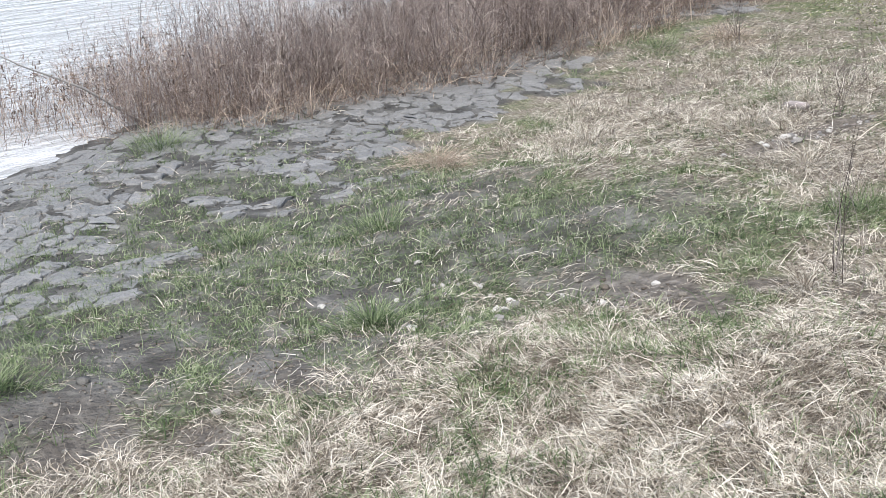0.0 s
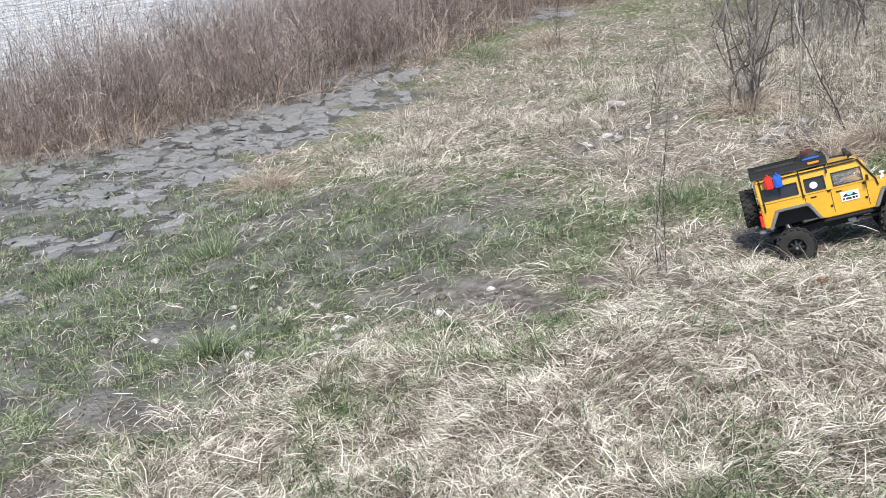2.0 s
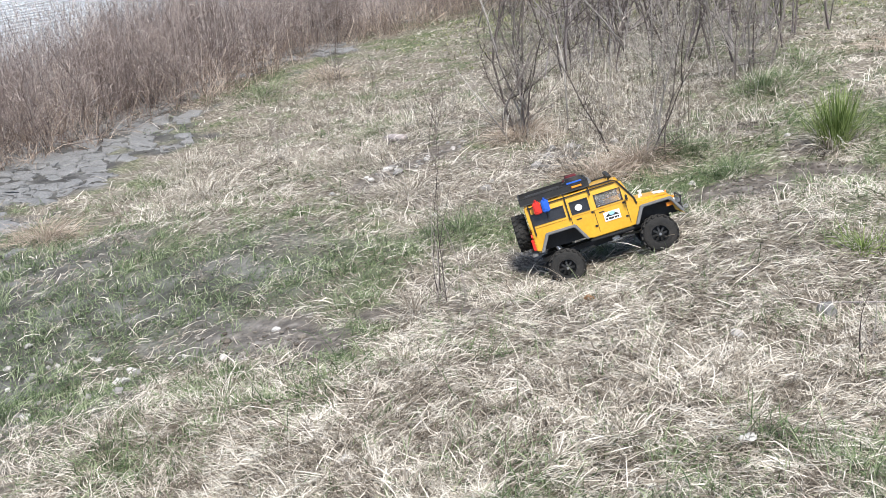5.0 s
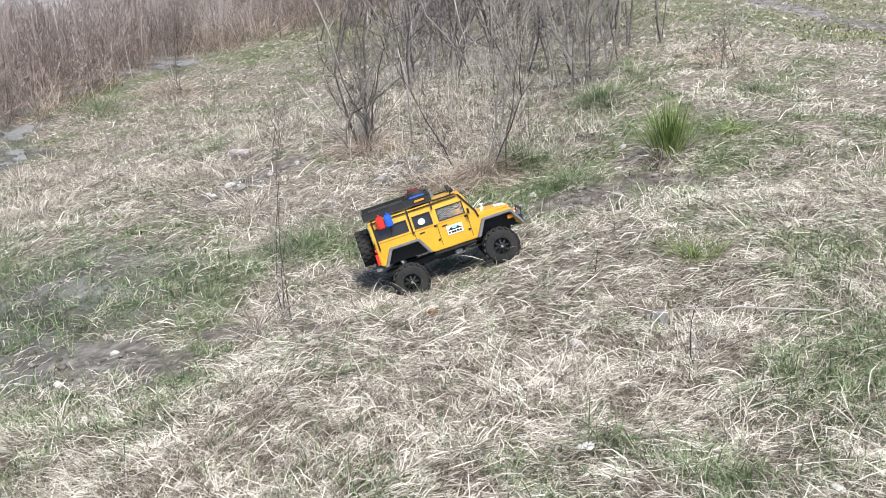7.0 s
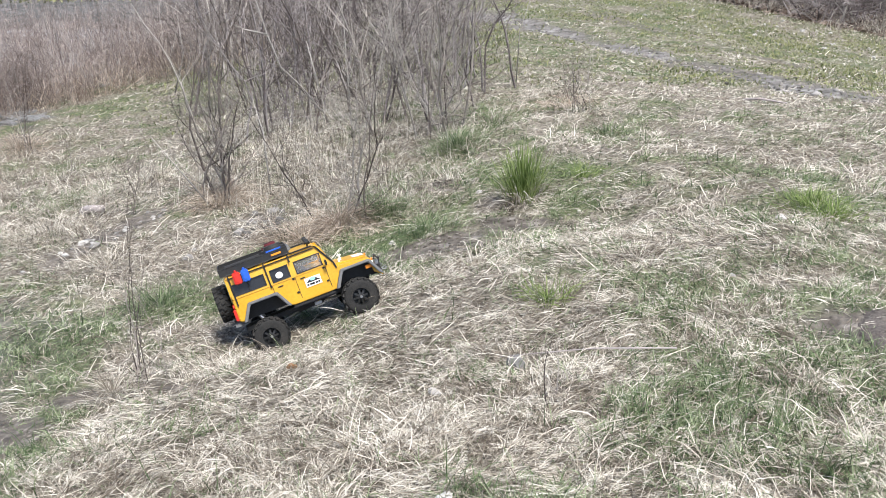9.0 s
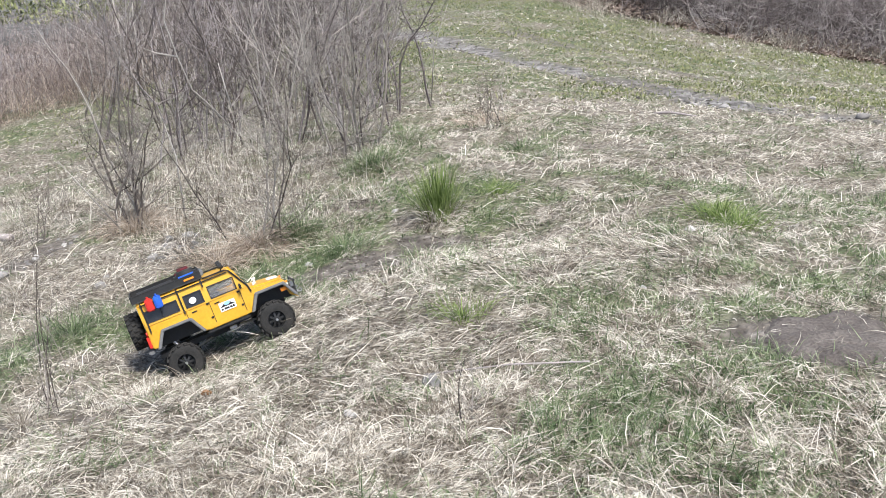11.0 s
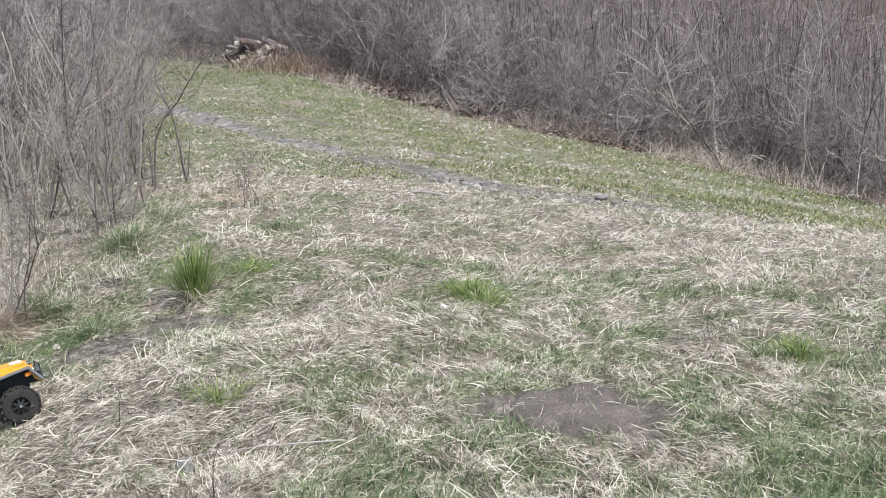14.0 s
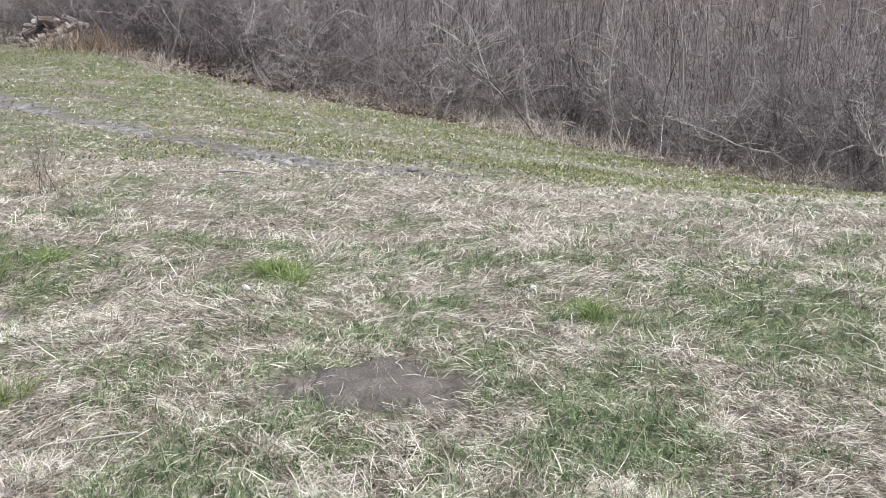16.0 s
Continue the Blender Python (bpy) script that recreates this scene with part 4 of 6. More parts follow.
gb.inputs["Base Color"].default_value = (0.62, 0.60, 0.58, 1)
gb.inputs["Roughness"].default_value, gb.inputs["Transmission Weight"].default_value, gb.inputs["IOR"].default_value = 0.08, 0.85, 1.35

car = tagged(new("toy_car"), "yellow radio-controlled off-road car climbing the grass bank", "toy car")
WB, HUB = 0.317, 0.0575
XR, XF = -WB / 2, WB / 2


def arch(x, r, lift, n=7):
    """Points over a wheel, rear to front, flattened like a boxy wheel arch."""
    return [(x - r, lift), (x - r * 0.62, lift + r * 0.78), (x + r * 0.62, lift + r * 0.78), (x + r, lift)]


# body tub with its wheel openings
side = [(-0.252, 0.118), (-0.252, 0.204), (0.098, 0.204), (0.104, 0.186), (0.208, 0.176), (0.216, 0.168), (0.216, 0.120)]
low = arch(XF, 0.071, 0.108)[::-1] + [(0.060, 0.106), (-0.066, 0.106)] + arch(XR, 0.071, 0.112)[::-1]
tub = prism(fresh(), side + low, -0.094, 0.094, 0.003)
body = part("body", tub, YELLOW, car)
# bonnet with a raised middle
bm = fresh()
prism(bm, [(0.100, 0.180), (0.100, 0.194), (0.202, 0.184), (0.209, 0.176)], -0.058, 0.058, 0.003)
part("bonnet", bm, YELLOW, car)
bm = fresh()
rod(bm, [(0.125, -0.03, 0.194), (0.125, -0.03, 0.212)], 0.004, 10)
disc(bm, (0.125, -0.03, 0.214), (0, 0, 1), 0.0075, 0.006, 14, 0.001)
rod(bm, [(0.118, -0.044, 0.190), (0.118, -0.044, 0.204)], 0.003, 8)
part("air_intake", bm, WHITEP, car, "small white intake cap")
bm = fresh()
box(bm, 0.150, 0.186, -0.040, 0.020, 0.1895, 0.1905)
sticker = part("bonnet_sticker", bm, WHITEP, car, "white sticker")
sticker.rotation_euler = (0, radians(5.3), 0)
sticker.location = (0.0, 0, 0.0155)

# cabin: pillars and rails round real openings, leaning in towards the roof
ROOF_Z = 0.279


def panel(bm, y, holes, x0, x1, z0, z1, thick=0.004):
    """An upright panel at y with rectangular holes."""
    xs = sorted({x0, x1, *[h[0] for h in holes], *[h[1] for h in holes]})
    zs = sorted({z0, z1, *[h[2] for h in holes], *[h[3] for h in holes]})
    for a, b in zip(xs, xs[1:]):
        for c, d in zip(zs, zs[1:]):
            mx, mz = (a + b) / 2, (c + d) / 2
            if any(h[0] < mx < h[1] and h[2] < mz < h[3] for h in holes):
                continue
            box(bm, a, b, y - thick / 2, y + thick / 2, c, d)
    bmesh.ops.remove_doubles(bm, verts=bm.verts, dist=1e-5)


HOLES = [(-0.240, -0.130, 0.212, 0.256), (-0.110, -0.048, 0.210, 0.258), (-0.028, 0.062, 0.210, 0.258)]
for s in (-1, 1):
    bm = fresh()
    panel(bm, 0, HOLES, -0.250, 0.078, 0.2035, ROOF_Z)
    for v in bm.verts:
        t = (v.co.z - 0.2035) / (ROOF_Z - 0.2035)
        v.co.y += s * (0.092 - 0.009 * t)
        if v.co.x > 0.07:
            v.co.x -= 0.024 * t - 0.016
    cab = part("cabin_side", bm, YELLOW, car)
    for k, (a, b, c, d) in enumerate(HOLES):
        bm = fresh()
        box(bm, a - 0.002, b + 0.002, -0.0008, 0.0008, c - 0.002, d + 0.002)
        for v in bm.verts:
            v.co.y += s * (0.0905 - 0.009 * (v.co.z - 0.2035) / (ROOF_Z - 0.2035))
        part("window_pane", bm, GLASS if k == 2 else DARKGLASS, cab, "clear window pane" if k == 2 else "dark smoked window pane")
        bm = fresh()
        for e in ((a, b, c, c + 0.003), (a, b, d - 0.003, d), (a, a + 0.003, c, d), (b - 0.003, b, c, d)):
            box(bm, e[0], e[1], -0.0012, 0.0012, e[2], e[3])
        for v in bm.verts:
            v.co.y += s * (0.0948 - 0.009 * (v.co.z - 0.2035) / (ROOF_Z - 0.2035))
        part("window_seal", bm, BLACK, cab, "thin black window seal")
    if s < 0:
        bm = fresh()
        disc(bm, (-0.083, -0.0925, 0.231), (0, 1, 0), 0.012, 0.0015, 20)
        part("round_sticker", bm, WHITEP, cab, "round white sticker")
    bm = fresh()
    box(bm, -0.188, -0.184, s * 0.0905 - 0.002, s * 0.0905 + 0.002, 0.212, 0.256)
    part("window_bar", bm, BLACK, cab, "black window divider")
bm = fresh()
box(bm, -0.254, 0.058, -0.086, 0.086, ROOF_Z - 0.002, ROOF_Z + 0.008, 0.004)
part("roof", bm, YELLOW, car)
# rear wall and windscreen frame
bm = fresh()
for e in ((-0.090, 0.090, 0.2035, 0.215), (-0.084, 0.084, 0.262, ROOF_Z), (-0.090, -0.066, 0.2035, ROOF_Z), (0.066, 0.090, 0.2035, ROOF_Z)):
    box(bm, -0.2535, -0.2495, e[0], e[1], e[2], e[3])
part("rear_wall", bm, YELLOW, car)
bm = fresh()
box(bm, -0.2522, -0.2512, -0.07, 0.07, 0.212, 0.265)
part("rear_window", bm, GLASS, car, "tinted rear window").visible_shadow = False
bm = fresh()
for a, b in (((0.094, -0.086, 0.204), (0.056, -0.080, ROOF_Z)), ((0.094, 0.086, 0.204), (0.056, 0.080, ROOF_Z)), ((0.094, -0.086, 0.206), (0.094, 0.086, 0.206)), ((0.057, -0.08, 0.276), (0.057, 0.08, 0.276))):
    rod(bm, [a, b], 0.0045, 6)
part("windscreen_frame", bm, YELLOW, car)
bm = fresh()
vs = [bm.verts.new(p) for p in ((0.093, -0.084, 0.206), (0.093, 0.084, 0.206), (0.0565, 0.079, 0.277), (0.0565, -0.079, 0.277))]
bm.faces.new(vs)
bmesh.ops.solidify(bm, geom=list(bm.faces), thickness=0.0012)
part("windscreen", bm, GLASS, car, "tinted windscreen").visible_shadow = False
# seats and dashboard inside
bm = fresh()
for y in (-0.042, 0.042):
    box(bm, -0.035, 0.010, y - 0.025, y + 0.025, 0.19, 0.212, 0.005)
    box(bm, -0.045, -0.030, y - 0.025, y + 0.025, 0.20, 0.255, 0.005)
box(bm, 0.062, 0.088, -0.08, 0.08, 0.19, 0.214, 0.004)
box(bm, -0.24, -0.06, -0.085, 0.085, 0.19, 0.2045)
part("interior", bm, BLACK, car, "dark seats and dashboard")

# door joints, handles and hinges
for s in (-1, 1):
    y = s * 0.0947
    for x in (-0.116, -0.038, 0.066):
        bm = fresh()
        box(bm, x - 0.0008, x + 0.0008, y - 0.0006, y + 0.0006, 0.122 if x > -0.1 else 0.17, 0.204)
        part("door_joint", bm, BLACK, car, "dark door joint")
    for x in (-0.100, -0.024):
        bm = fresh()
        box(bm, x, x + 0.018, y - 0.002, y + 0.002, 0.188, 0.192, 0.0008)
        part("door_handle", bm, BLACK, car, "black door handle")
    for x, z in ((-0.044, 0.199), (-0.044, 0.146), (0.060, 0.148), (0.060, 0.199)):
        bm = fresh()
        box(bm, x - 0.004, x + 0.004, y - 0.0025, y + 0.0025, z - 0.0035, z + 0.0035, 0.0008)
        part("hinge", bm, BLACK, car, "small black hinge")
    bm = fresh()
    rod(bm, [(0.070, s * 0.092, 0.212), (0.074, s * 0.108, 0.217)], 0.002, 6)
    box(bm, 0.068, 0.075, s * 0.115 - 0.009, s * 0.115 + 0.009, 0.208, 0.228, 0.002)
    part("side_mirror", bm, BLACK, car, "black side mirror")
# rally plate on the door: white board, dark emblem, pale oval and bars
bm = fresh()
box(bm, -0.013, 0.041, -0.0962, -0.0949, 0.150, 0.184, 0.0005)
plate_ = part("door_plate", bm, WHITEP, car, "white plate with dark bars")
bm = fresh()
prism(bm, [(-0.010, 0.166), (0.004, 0.178), (0.024, 0.178), (0.038, 0.166)], -0.0968, -0.0960)
part("emblem", bm, BLACK, plate_, "black trapezoid emblem")
bm = fresh()
disc(bm, (0.014, -0.0968, 0.176), (0, 1, 0), 0.0065, 0.001, 16)
for v in bm.verts:
    v.co.x = 0.014 + (v.co.x - 0.014) * 1.5
part("oval", bm, SKYBLUE, plate_, "pale blue oval")
for k, w in enumerate((0.006, 0.009, 0.007, 0.008, 0.006)):
    bm = fresh()
    box(bm, -0.009 + k * 0.0095, -0.009 + k * 0.0095 + w, -0.0968, -0.0960, 0.155, 0.162)
    part("print_bar", bm, BLACK, plate_, "dark printed bar")

# flares over the wheels
for s in (-1, 1):
    for x, lift in ((XF, 0.108), (XR, 0.112)):
        bm = fresh()
        inner, outer = arch(x, 0.071, lift), arch(x, 0.082, lift)
        ring = inner + outer[::-1]
        prism(bm, ring, s * 0.090, s * 0.114, 0.0025)
        part("wheel_flare", bm, GREYPLASTIC, car, "grey plastic wheel flare")
        bm = fresh()
        prism(bm, [(px, pz - 0.001) for px, pz in arch(x, 0.070, lift)], s * 0.03, s * 0.058)
        part("wheel_well", bm, BLACK, car, "black inner wheel well")
    bm = fresh()
    box(bm, -0.075, 0.070, s * 0.094 - 0.008, s * 0.094 + 0.008, 0.094, 0.104, 0.003)
    part("side_step", bm, BLACK, car, "black side step")


# wheels
def wheel_parts(parent, bolts=6):
    bm = fresh()
    prof = [(0.030, -0.021), (0.050, -0.0235), (0.0555, -0.019), (0.0575, -0.010), (0.0575, 0.010), (0.0555, 0.019), (0.050, 0.0235), (0.030, 0.021)]
    n = 36
    rings = [[bm.verts.new((r * math.cos(6.2832 * k / n), w, r * math.sin(6.2832 * k / n))) for r, w in prof] for k in range(n)]
    for k in range(n):
        for j in range(len(prof) - 1):
            bm.faces.new((rings[k - 1][j], rings[k - 1][j + 1], rings[k][j + 1], rings[k][j]))
    part("tyre", bm, RUBBER, parent, "chunky black rubber tyre", True)
    bm = fresh()
    box(bm, -0.003, 0.003, -0.00625, 0.00625, -0.0055, 0.0055, 0.0008, 1)
    lug = None
    for k in range(18):
        for w, ph in ((-0.0155, 0), (0, 0.5), (0.0155, 0)):
            if lug is None:
                piece = lug = part("tread_lug", bm, RUBBER, parent)
            else:
                piece = new("tread_lug", lug.data)
                piece.parent = parent
            piece.matrix_basis = Matrix.Rotation(-6.2832 * (k + ph) / 18, 4, "Y") @ Matrix.Translation((0.0585, w, 0)) @ Matrix.Rotation(0.3 if w <= 0 else -0.3, 4, "X")
    bm = fresh()
    prof = [(0.031, -0.021), (0.0285, -0.021), (0.026, -0.014), (0.026, 0.014), (0.0285, 0.021), (0.031, 0.021)]
    rings = [[bm.verts.new((r * math.cos(6.2832 * k / n), w, r * math.sin(6.2832 * k / n))) for r, w in prof] for k in range(n)]
    for k in range(n):
        for j in range(len(prof) - 1):
            bm.faces.new((rings[k - 1][j], rings[k - 1][j + 1], rings[k][j + 1], rings[k][j]))
    for k in range(8):
        a = 6.2832 * k / 8
        bmesh.ops.create_cube(bm, size=1, matrix=Matrix.Rotation(a, 4, "Y") @ Matrix.Translation((0.0165, -0.012, 0)) @ Matrix.Rotation(0.2, 4, "Z") @ Matrix.Diagonal((0.024, 0.005, 0.0065, 1)))
    disc(bm, (0, -0.011, 0), (0, 1, 0), 0.0095, 0.012, 16, 0.001)
    disc(bm, (0, 0.004, 0), (0, 1, 0), 0.026, 0.004, 24)
    part("rim", bm, RIM, parent, "black spoked rim")
    bm = fresh()
    disc(bm, (0, -0.020, 0), (0, 1, 0), 0.0045, 0.009, 6)
    part("hub_nut", bm, STEEL, parent, "bare steel hub nut")


first = None
for s in (-1, 1):
    for x in (XR, XF):
        wheel = new("wheel")
        wheel.parent = car
        tagged(wheel, "black spoked wheel with a chunky tyre")
        if first is None:
            wheel_parts(wheel)
            first = wheel
        else:
            for o in first.children:
                c = o.copy()
                scene.collection.objects.link(c)
                c.parent = wheel
        wheel.matrix_basis = pose(x, s * 0.100, HUB, 0, random.uniform(0, 60), 0 if s < 0 else 180)
spare = new("spare_wheel")
spare.parent = car
tagged(spare, "spare wheel on the rear door")
for o in first.children:
    c = o.copy()
    scene.collection.objects.link(c)
    c.parent = spare
spare.matrix_basis = pose(-0.283, 0.012, 0.185, 0, 0, -90)

# underside: frame, axles, dampers
for s in (-1, 1):
    bm = fresh()
    box(bm, -0.225, 0.215, s * 0.035 - 0.005, s * 0.035 + 0.005, 0.088, 0.104, 0.002)
    part("frame_rail", bm, BLACK, car, "black frame rail")
bm = fresh()
box(bm, -0.05, 0.05, -0.03, 0.03, 0.078, 0.095, 0.004)
part("gearbox", bm, BLACK, car, "dark gearbox")
for x in (XR, XF):
    bm = fresh()
    rod(bm, [(x, -0.085, HUB), (x, 0.085, HUB)], 0.008, 10)
    bmesh.ops.create_icosphere(bm, subdivisions=2, radius=0.018, matrix=Matrix.Translation((x, 0.012, HUB)))
    part("axle", bm, BLACK, car, "black axle with a round casing", True)
    for s in (-1, 1):
        bm = fresh()
        rod(bm, [(x + 0.012, s * 0.06, HUB + 0.01), (x - 0.012, s * 0.045, 0.145)], 0.0065, 10)
        rod(bm, [(x + 0.010, s * 0.0585, HUB + 0.022), (x - 0.004, s * 0.05, 0.105)], 0.009, 10)
        part("damper", bm, STEEL, car, "steel spring damper")
bm = fresh()
rod(bm, [(XR, 0.012, HUB + 0.004), (0, 0.012, 0.085), (XF, 0.012, HUB + 0.004)], 0.004, 8)
part("drive_shaft", bm, STEEL, car, "thin steel drive shaft")

# bumpers, grille, lamps
bm = fresh()
box(bm, 0.222, 0.240, -0.088, 0.088, 0.104, 0.122, 0.003)
box(bm, 0.226, 0.246, -0.030, 0.030, 0.104, 0.130, 0.003)
rod(bm, [(0.238, -0.062, 0.122), (0.244, -0.058, 0.156), (0.244, 0.058, 0.156), (0.238, 0.062, 0.122)], 0.0035, 8)
box(bm, 0.205, 0.226, -0.04, 0.04, 0.100, 0.116)
part("front_bumper", bm, BLACK, car, "black winch bumper with a hoop")
bm = fresh()
disc(bm, (0.240, 0, 0.136), (0, 1, 0), 0.008, 0.04, 14)
part("winch_drum", bm, STEEL, car, "steel winch drum")
bm = fresh()
box(bm, 0.2165, 0.2190, -0.046, 0.046, 0.126, 0.166, 0.001)
for k in range(6):
    box(bm, 0.2185, 0.2205, -0.043, 0.043, 0.129 + k * 0.006, 0.132 + k * 0.006)
part("grille", bm, BLACK, car, "black slatted grille")
for s in (-1, 1):
    bm = fresh()
    disc(bm, (0.2185, s * 0.066, 0.150), (1, 0, 0), 0.014, 0.006, 20, 0.001)
    part("headlight", bm, WHITEP, car, "round clear headlight")
    for z, mat_, r in ((0.166, ORANGE, 0.005), (0.132, ORANGE, 0.005)):
        bm = fresh()
        disc(bm, (0.2185, s * 0.087, z), (1, 0, 0), r, 0.005, 12)
        part("indicator", bm, mat_, car, "small orange indicator")
    for z, r in ((0.134, 0.008), (0.155, 0.009), (0.176, 0.009)):
        bm = fresh()
        disc(bm, (-0.2545, s * 0.080, z), (1, 0, 0), r, 0.007, 14, 0.001)
        part("tail_light", bm, REDP, car, "round red tail light")
    bm = fresh()
    box(bm, -0.262, -0.2525, s * 0.083 - 0.010, s * 0.083 + 0.010, 0.123, 0.166, 0.002)
    part("lamp_guard", bm, REDP, car, "red lamp guard")
    bm = fresh()
    box(bm, 0.190, 0.216, s * 0.0955 - 0.0025, s * 0.0955 + 0.0025, 0.138, 0.152, 0.001)
    part("side_lamp", bm, ORANGE, car, "orange side lamp")
bm = fresh()
box(bm, -0.272, -0.250, -0.082, 0.082, 0.098, 0.114, 0.003)
rod(bm, [(-0.270, 0, 0.104), (-0.286, 0, 0.104)], 0.004, 8)
part("rear_bumper", bm, GREYPLASTIC, car, "grey rear bumper with a tow pin")

# outer cage of black bars
for s in (-1, 1):
    for x, top in ((-0.240, -0.240), (-0.120, -0.120), (-0.038, -0.038)):
        bm = fresh()
        foot = 0.176 if x < -0.2 else (0.196 if x < -0.1 else 0.262)
        rod(bm, [(x, s * 0.098, foot), (top, s * 0.0905, ROOF_Z + 0.006), (top, s * 0.080, ROOF_Z + 0.016)], 0.0026, 6)
        part("cage_bar", bm, BLACK, car, "thin black cage bar")
    bm = fresh()
    rod(bm, [(0.100, s * 0.0965, 0.182), (0.096, s * 0.095, 0.206), (0.057, s * 0.089, ROOF_Z + 0.004), (0.045, s * 0.086, ROOF_Z + 0.011), (-0.03, s * 0.086, ROOF_Z + 0.012)], 0.003, 6)
    part("cage_bar", bm, BLACK, car, "thin black cage bar along the windscreen")
    bm = fresh()
    rod(bm, [(-0.245, s * 0.0895, ROOF_Z + 0.002), (0.05, s * 0.0885, ROOF_Z + 0.002)], 0.0022, 6)
    part("rain_gutter", bm, BLACK, car, "black rain gutter")

# bright plate under the sill, shackles at the front
bm = fresh()
box(bm, -0.006, 0.018, -0.080, -0.060, 0.074, 0.086, 0.002)
rod(bm, [(-0.016, -0.084, 0.071), (0.026, -0.084, 0.071)], 0.002, 6)
part("skid_plate", bm, STEEL, car, "bare steel plate under the sill")
for s in (-1, 1):
    bm = fresh()
    rod(bm, [(0.240, s * 0.05, 0.112), (0.256, s * 0.053, 0.106), (0.260, s * 0.05, 0.112), (0.256, s * 0.047, 0.118), (0.240, s * 0.05, 0.112)], 0.0028, 6)
    part("shackle", bm, STEEL, car, "bare steel shackle")

# roof rack and load
bm = fresh()
RX0, RX1, RY, RZ = -0.262, -0.030, 0.086, ROOF_Z + 0.016
for y in np.linspace(-RY, RY, 7):
    rod(bm, [(RX0, y, RZ), (RX1, y, RZ)], 0.0018, 5)
for x in np.linspace(RX0, RX1, 9):
    rod(bm, [(x, -RY, RZ), (x, RY, RZ)], 0.0018, 5)
rack = tagged(part("roof_rack", bm, BLACK, car, "black mesh floor of the roof rack"), kind="stuff")
for s in (-1, 1):
    bm = fresh()
    box(bm, RX0, RX1, s * RY - 0.0012, s * RY + 0.0012, RZ + 0.002, RZ + 0.024)
    part("rack_side", bm, BLACK, rack)
    bm = rod(fresh(), [(RX0, s * RY, RZ + 0.026), (RX1, s * RY, RZ + 0.026)], 0.0024, 6)
    part("rack_rail", bm, BLACK, rack)
for x in (RX0, RX1):
    bm = fresh()
    box(bm, x - 0.0012, x + 0.0012, -RY, RY, RZ + 0.002, RZ + 0.024)
    part("rack_side", bm, BLACK, rack)
    bm = rod(fresh(), [(x, -RY, RZ + 0.026), (x, RY, RZ + 0.026)], 0.0024, 6)
    part("rack_rail", bm, BLACK, rack)
for name, mat_, x in (("red_can", REDP, -0.212), ("blue_can", BLUEP, -0.184)):
    bm = fresh()
    box(bm, x - 0.0125, x + 0.0125, -0.115, -0.089, 0.252, 0.298, 0.004)
    box(bm, x - 0.006, x + 0.006, -0.1165, -0.1145, 0.262, 0.288, 0.0005)
    disc(bm, (x, -0.096, 0.301), (0, 0, 1), 0.004, 0.006, 10)
    can = part("fuel_can", bm, mat_, car, name.split("_")[0] + " plastic fuel can")
    bm = fresh()
    rod(bm, [(x, -0.112, 0.297), (x, -0.110, 0.305), (x, -0.100, 0.305)], 0.0018, 6)
    part("can_handle", bm, mat_, can)
bm = fresh()
box(bm, -0.112, -0.034, -0.084, -0.026, RZ + 0.002, RZ + 0.046, 0.012, 3)
part("duffel_bag", bm, BLACK, car, "dark blue-black bag", True)
bm = fresh()
box(bm, -0.085, -0.052, -0.0885, -0.0865, RZ + 0.010, RZ + 0.017)
part("bag_stripe", bm, ORANGE, car, "yellow-orange stripe")
bm = fresh()
box(bm, -0.098, -0.048, -0.0872, -0.0838, RZ + 0.024, RZ + 0.033)
part("bag_stripe", bm, BLUEP, car, "dark blue stripe")
bm = fresh()
box(bm, -0.105, -0.045, -0.022, 0.070, RZ + 0.002, RZ + 0.048, 0.012, 3)
part("cloth_bundle", bm, MAROON, car, "dark red cloth bundle", True)
bm = fresh()
box(bm, -0.245, -0.125, -0.062, 0.010, RZ + 0.002, RZ + 0.016, 0.002)
part("wooden_crate", bm, WOODEN, car, "brown wooden board")
bm = fresh()
rod(bm, [(-0.24, 0.045, RZ + 0.012), (-0.12, 0.050, RZ + 0.012)], 0.008, 10)
part("rolled_mat", bm, BLACK, car, "dark rolled mat")
bm = fresh()
rod(bm, [(-0.026, -0.062, RZ + 0.012), (-0.026, 0.062, RZ + 0.012)], 0.0085, 12)
part("light_bar", bm, GREYPLASTIC, car, "grey light bar")
for y in (-0.052, 0.052):
    bm = fresh()
    disc(bm, (0.040, y, ROOF_Z + 0.026), (1, 0, 0.25), 0.011, 0.014, 16, 0.002)
    rod(bm, [(0.036, y, ROOF_Z + 0.006), (0.038, y, ROOF_Z + 0.02)], 0.0025, 6)
    lamp = part("spot_lamp", bm, BLACK, car, "black roof spot lamp")
    bm = fresh()
    disc(bm, (0.0474, y, ROOF_Z + 0.0279), (1, 0, 0.25), 0.0088, 0.002, 16)
    part("lens", bm, GLASS, lamp, "clear lens")

# the body sits a little higher on its dampers and a little flatter, its nose lower than the wheels
NOD = Matrix.Translation((0.008, 0, 0.14)) @ Matrix.Rotation(radians(3.2), 4, "Y") @ Matrix.Translation((0, 0, -0.14))
for o in car.children:
    if o.data and o.name.split('.')[0] not in ('axle', 'damper', 'drive_shaft', 'frame_rail', 'gearbox'):
        for q in (o, *o.children):
            q.data.transform(NOD @ Matrix.Translation((0.013, 0, 0.114)) @ Matrix.Diagonal((1, 1, 0.885, 1)) @ Matrix.Translation((0, 0, -0.106)))
spare.location.z = 0.187
spare.location.x += 0.013
spare.matrix_basis = NOD @ spare.matrix_basis

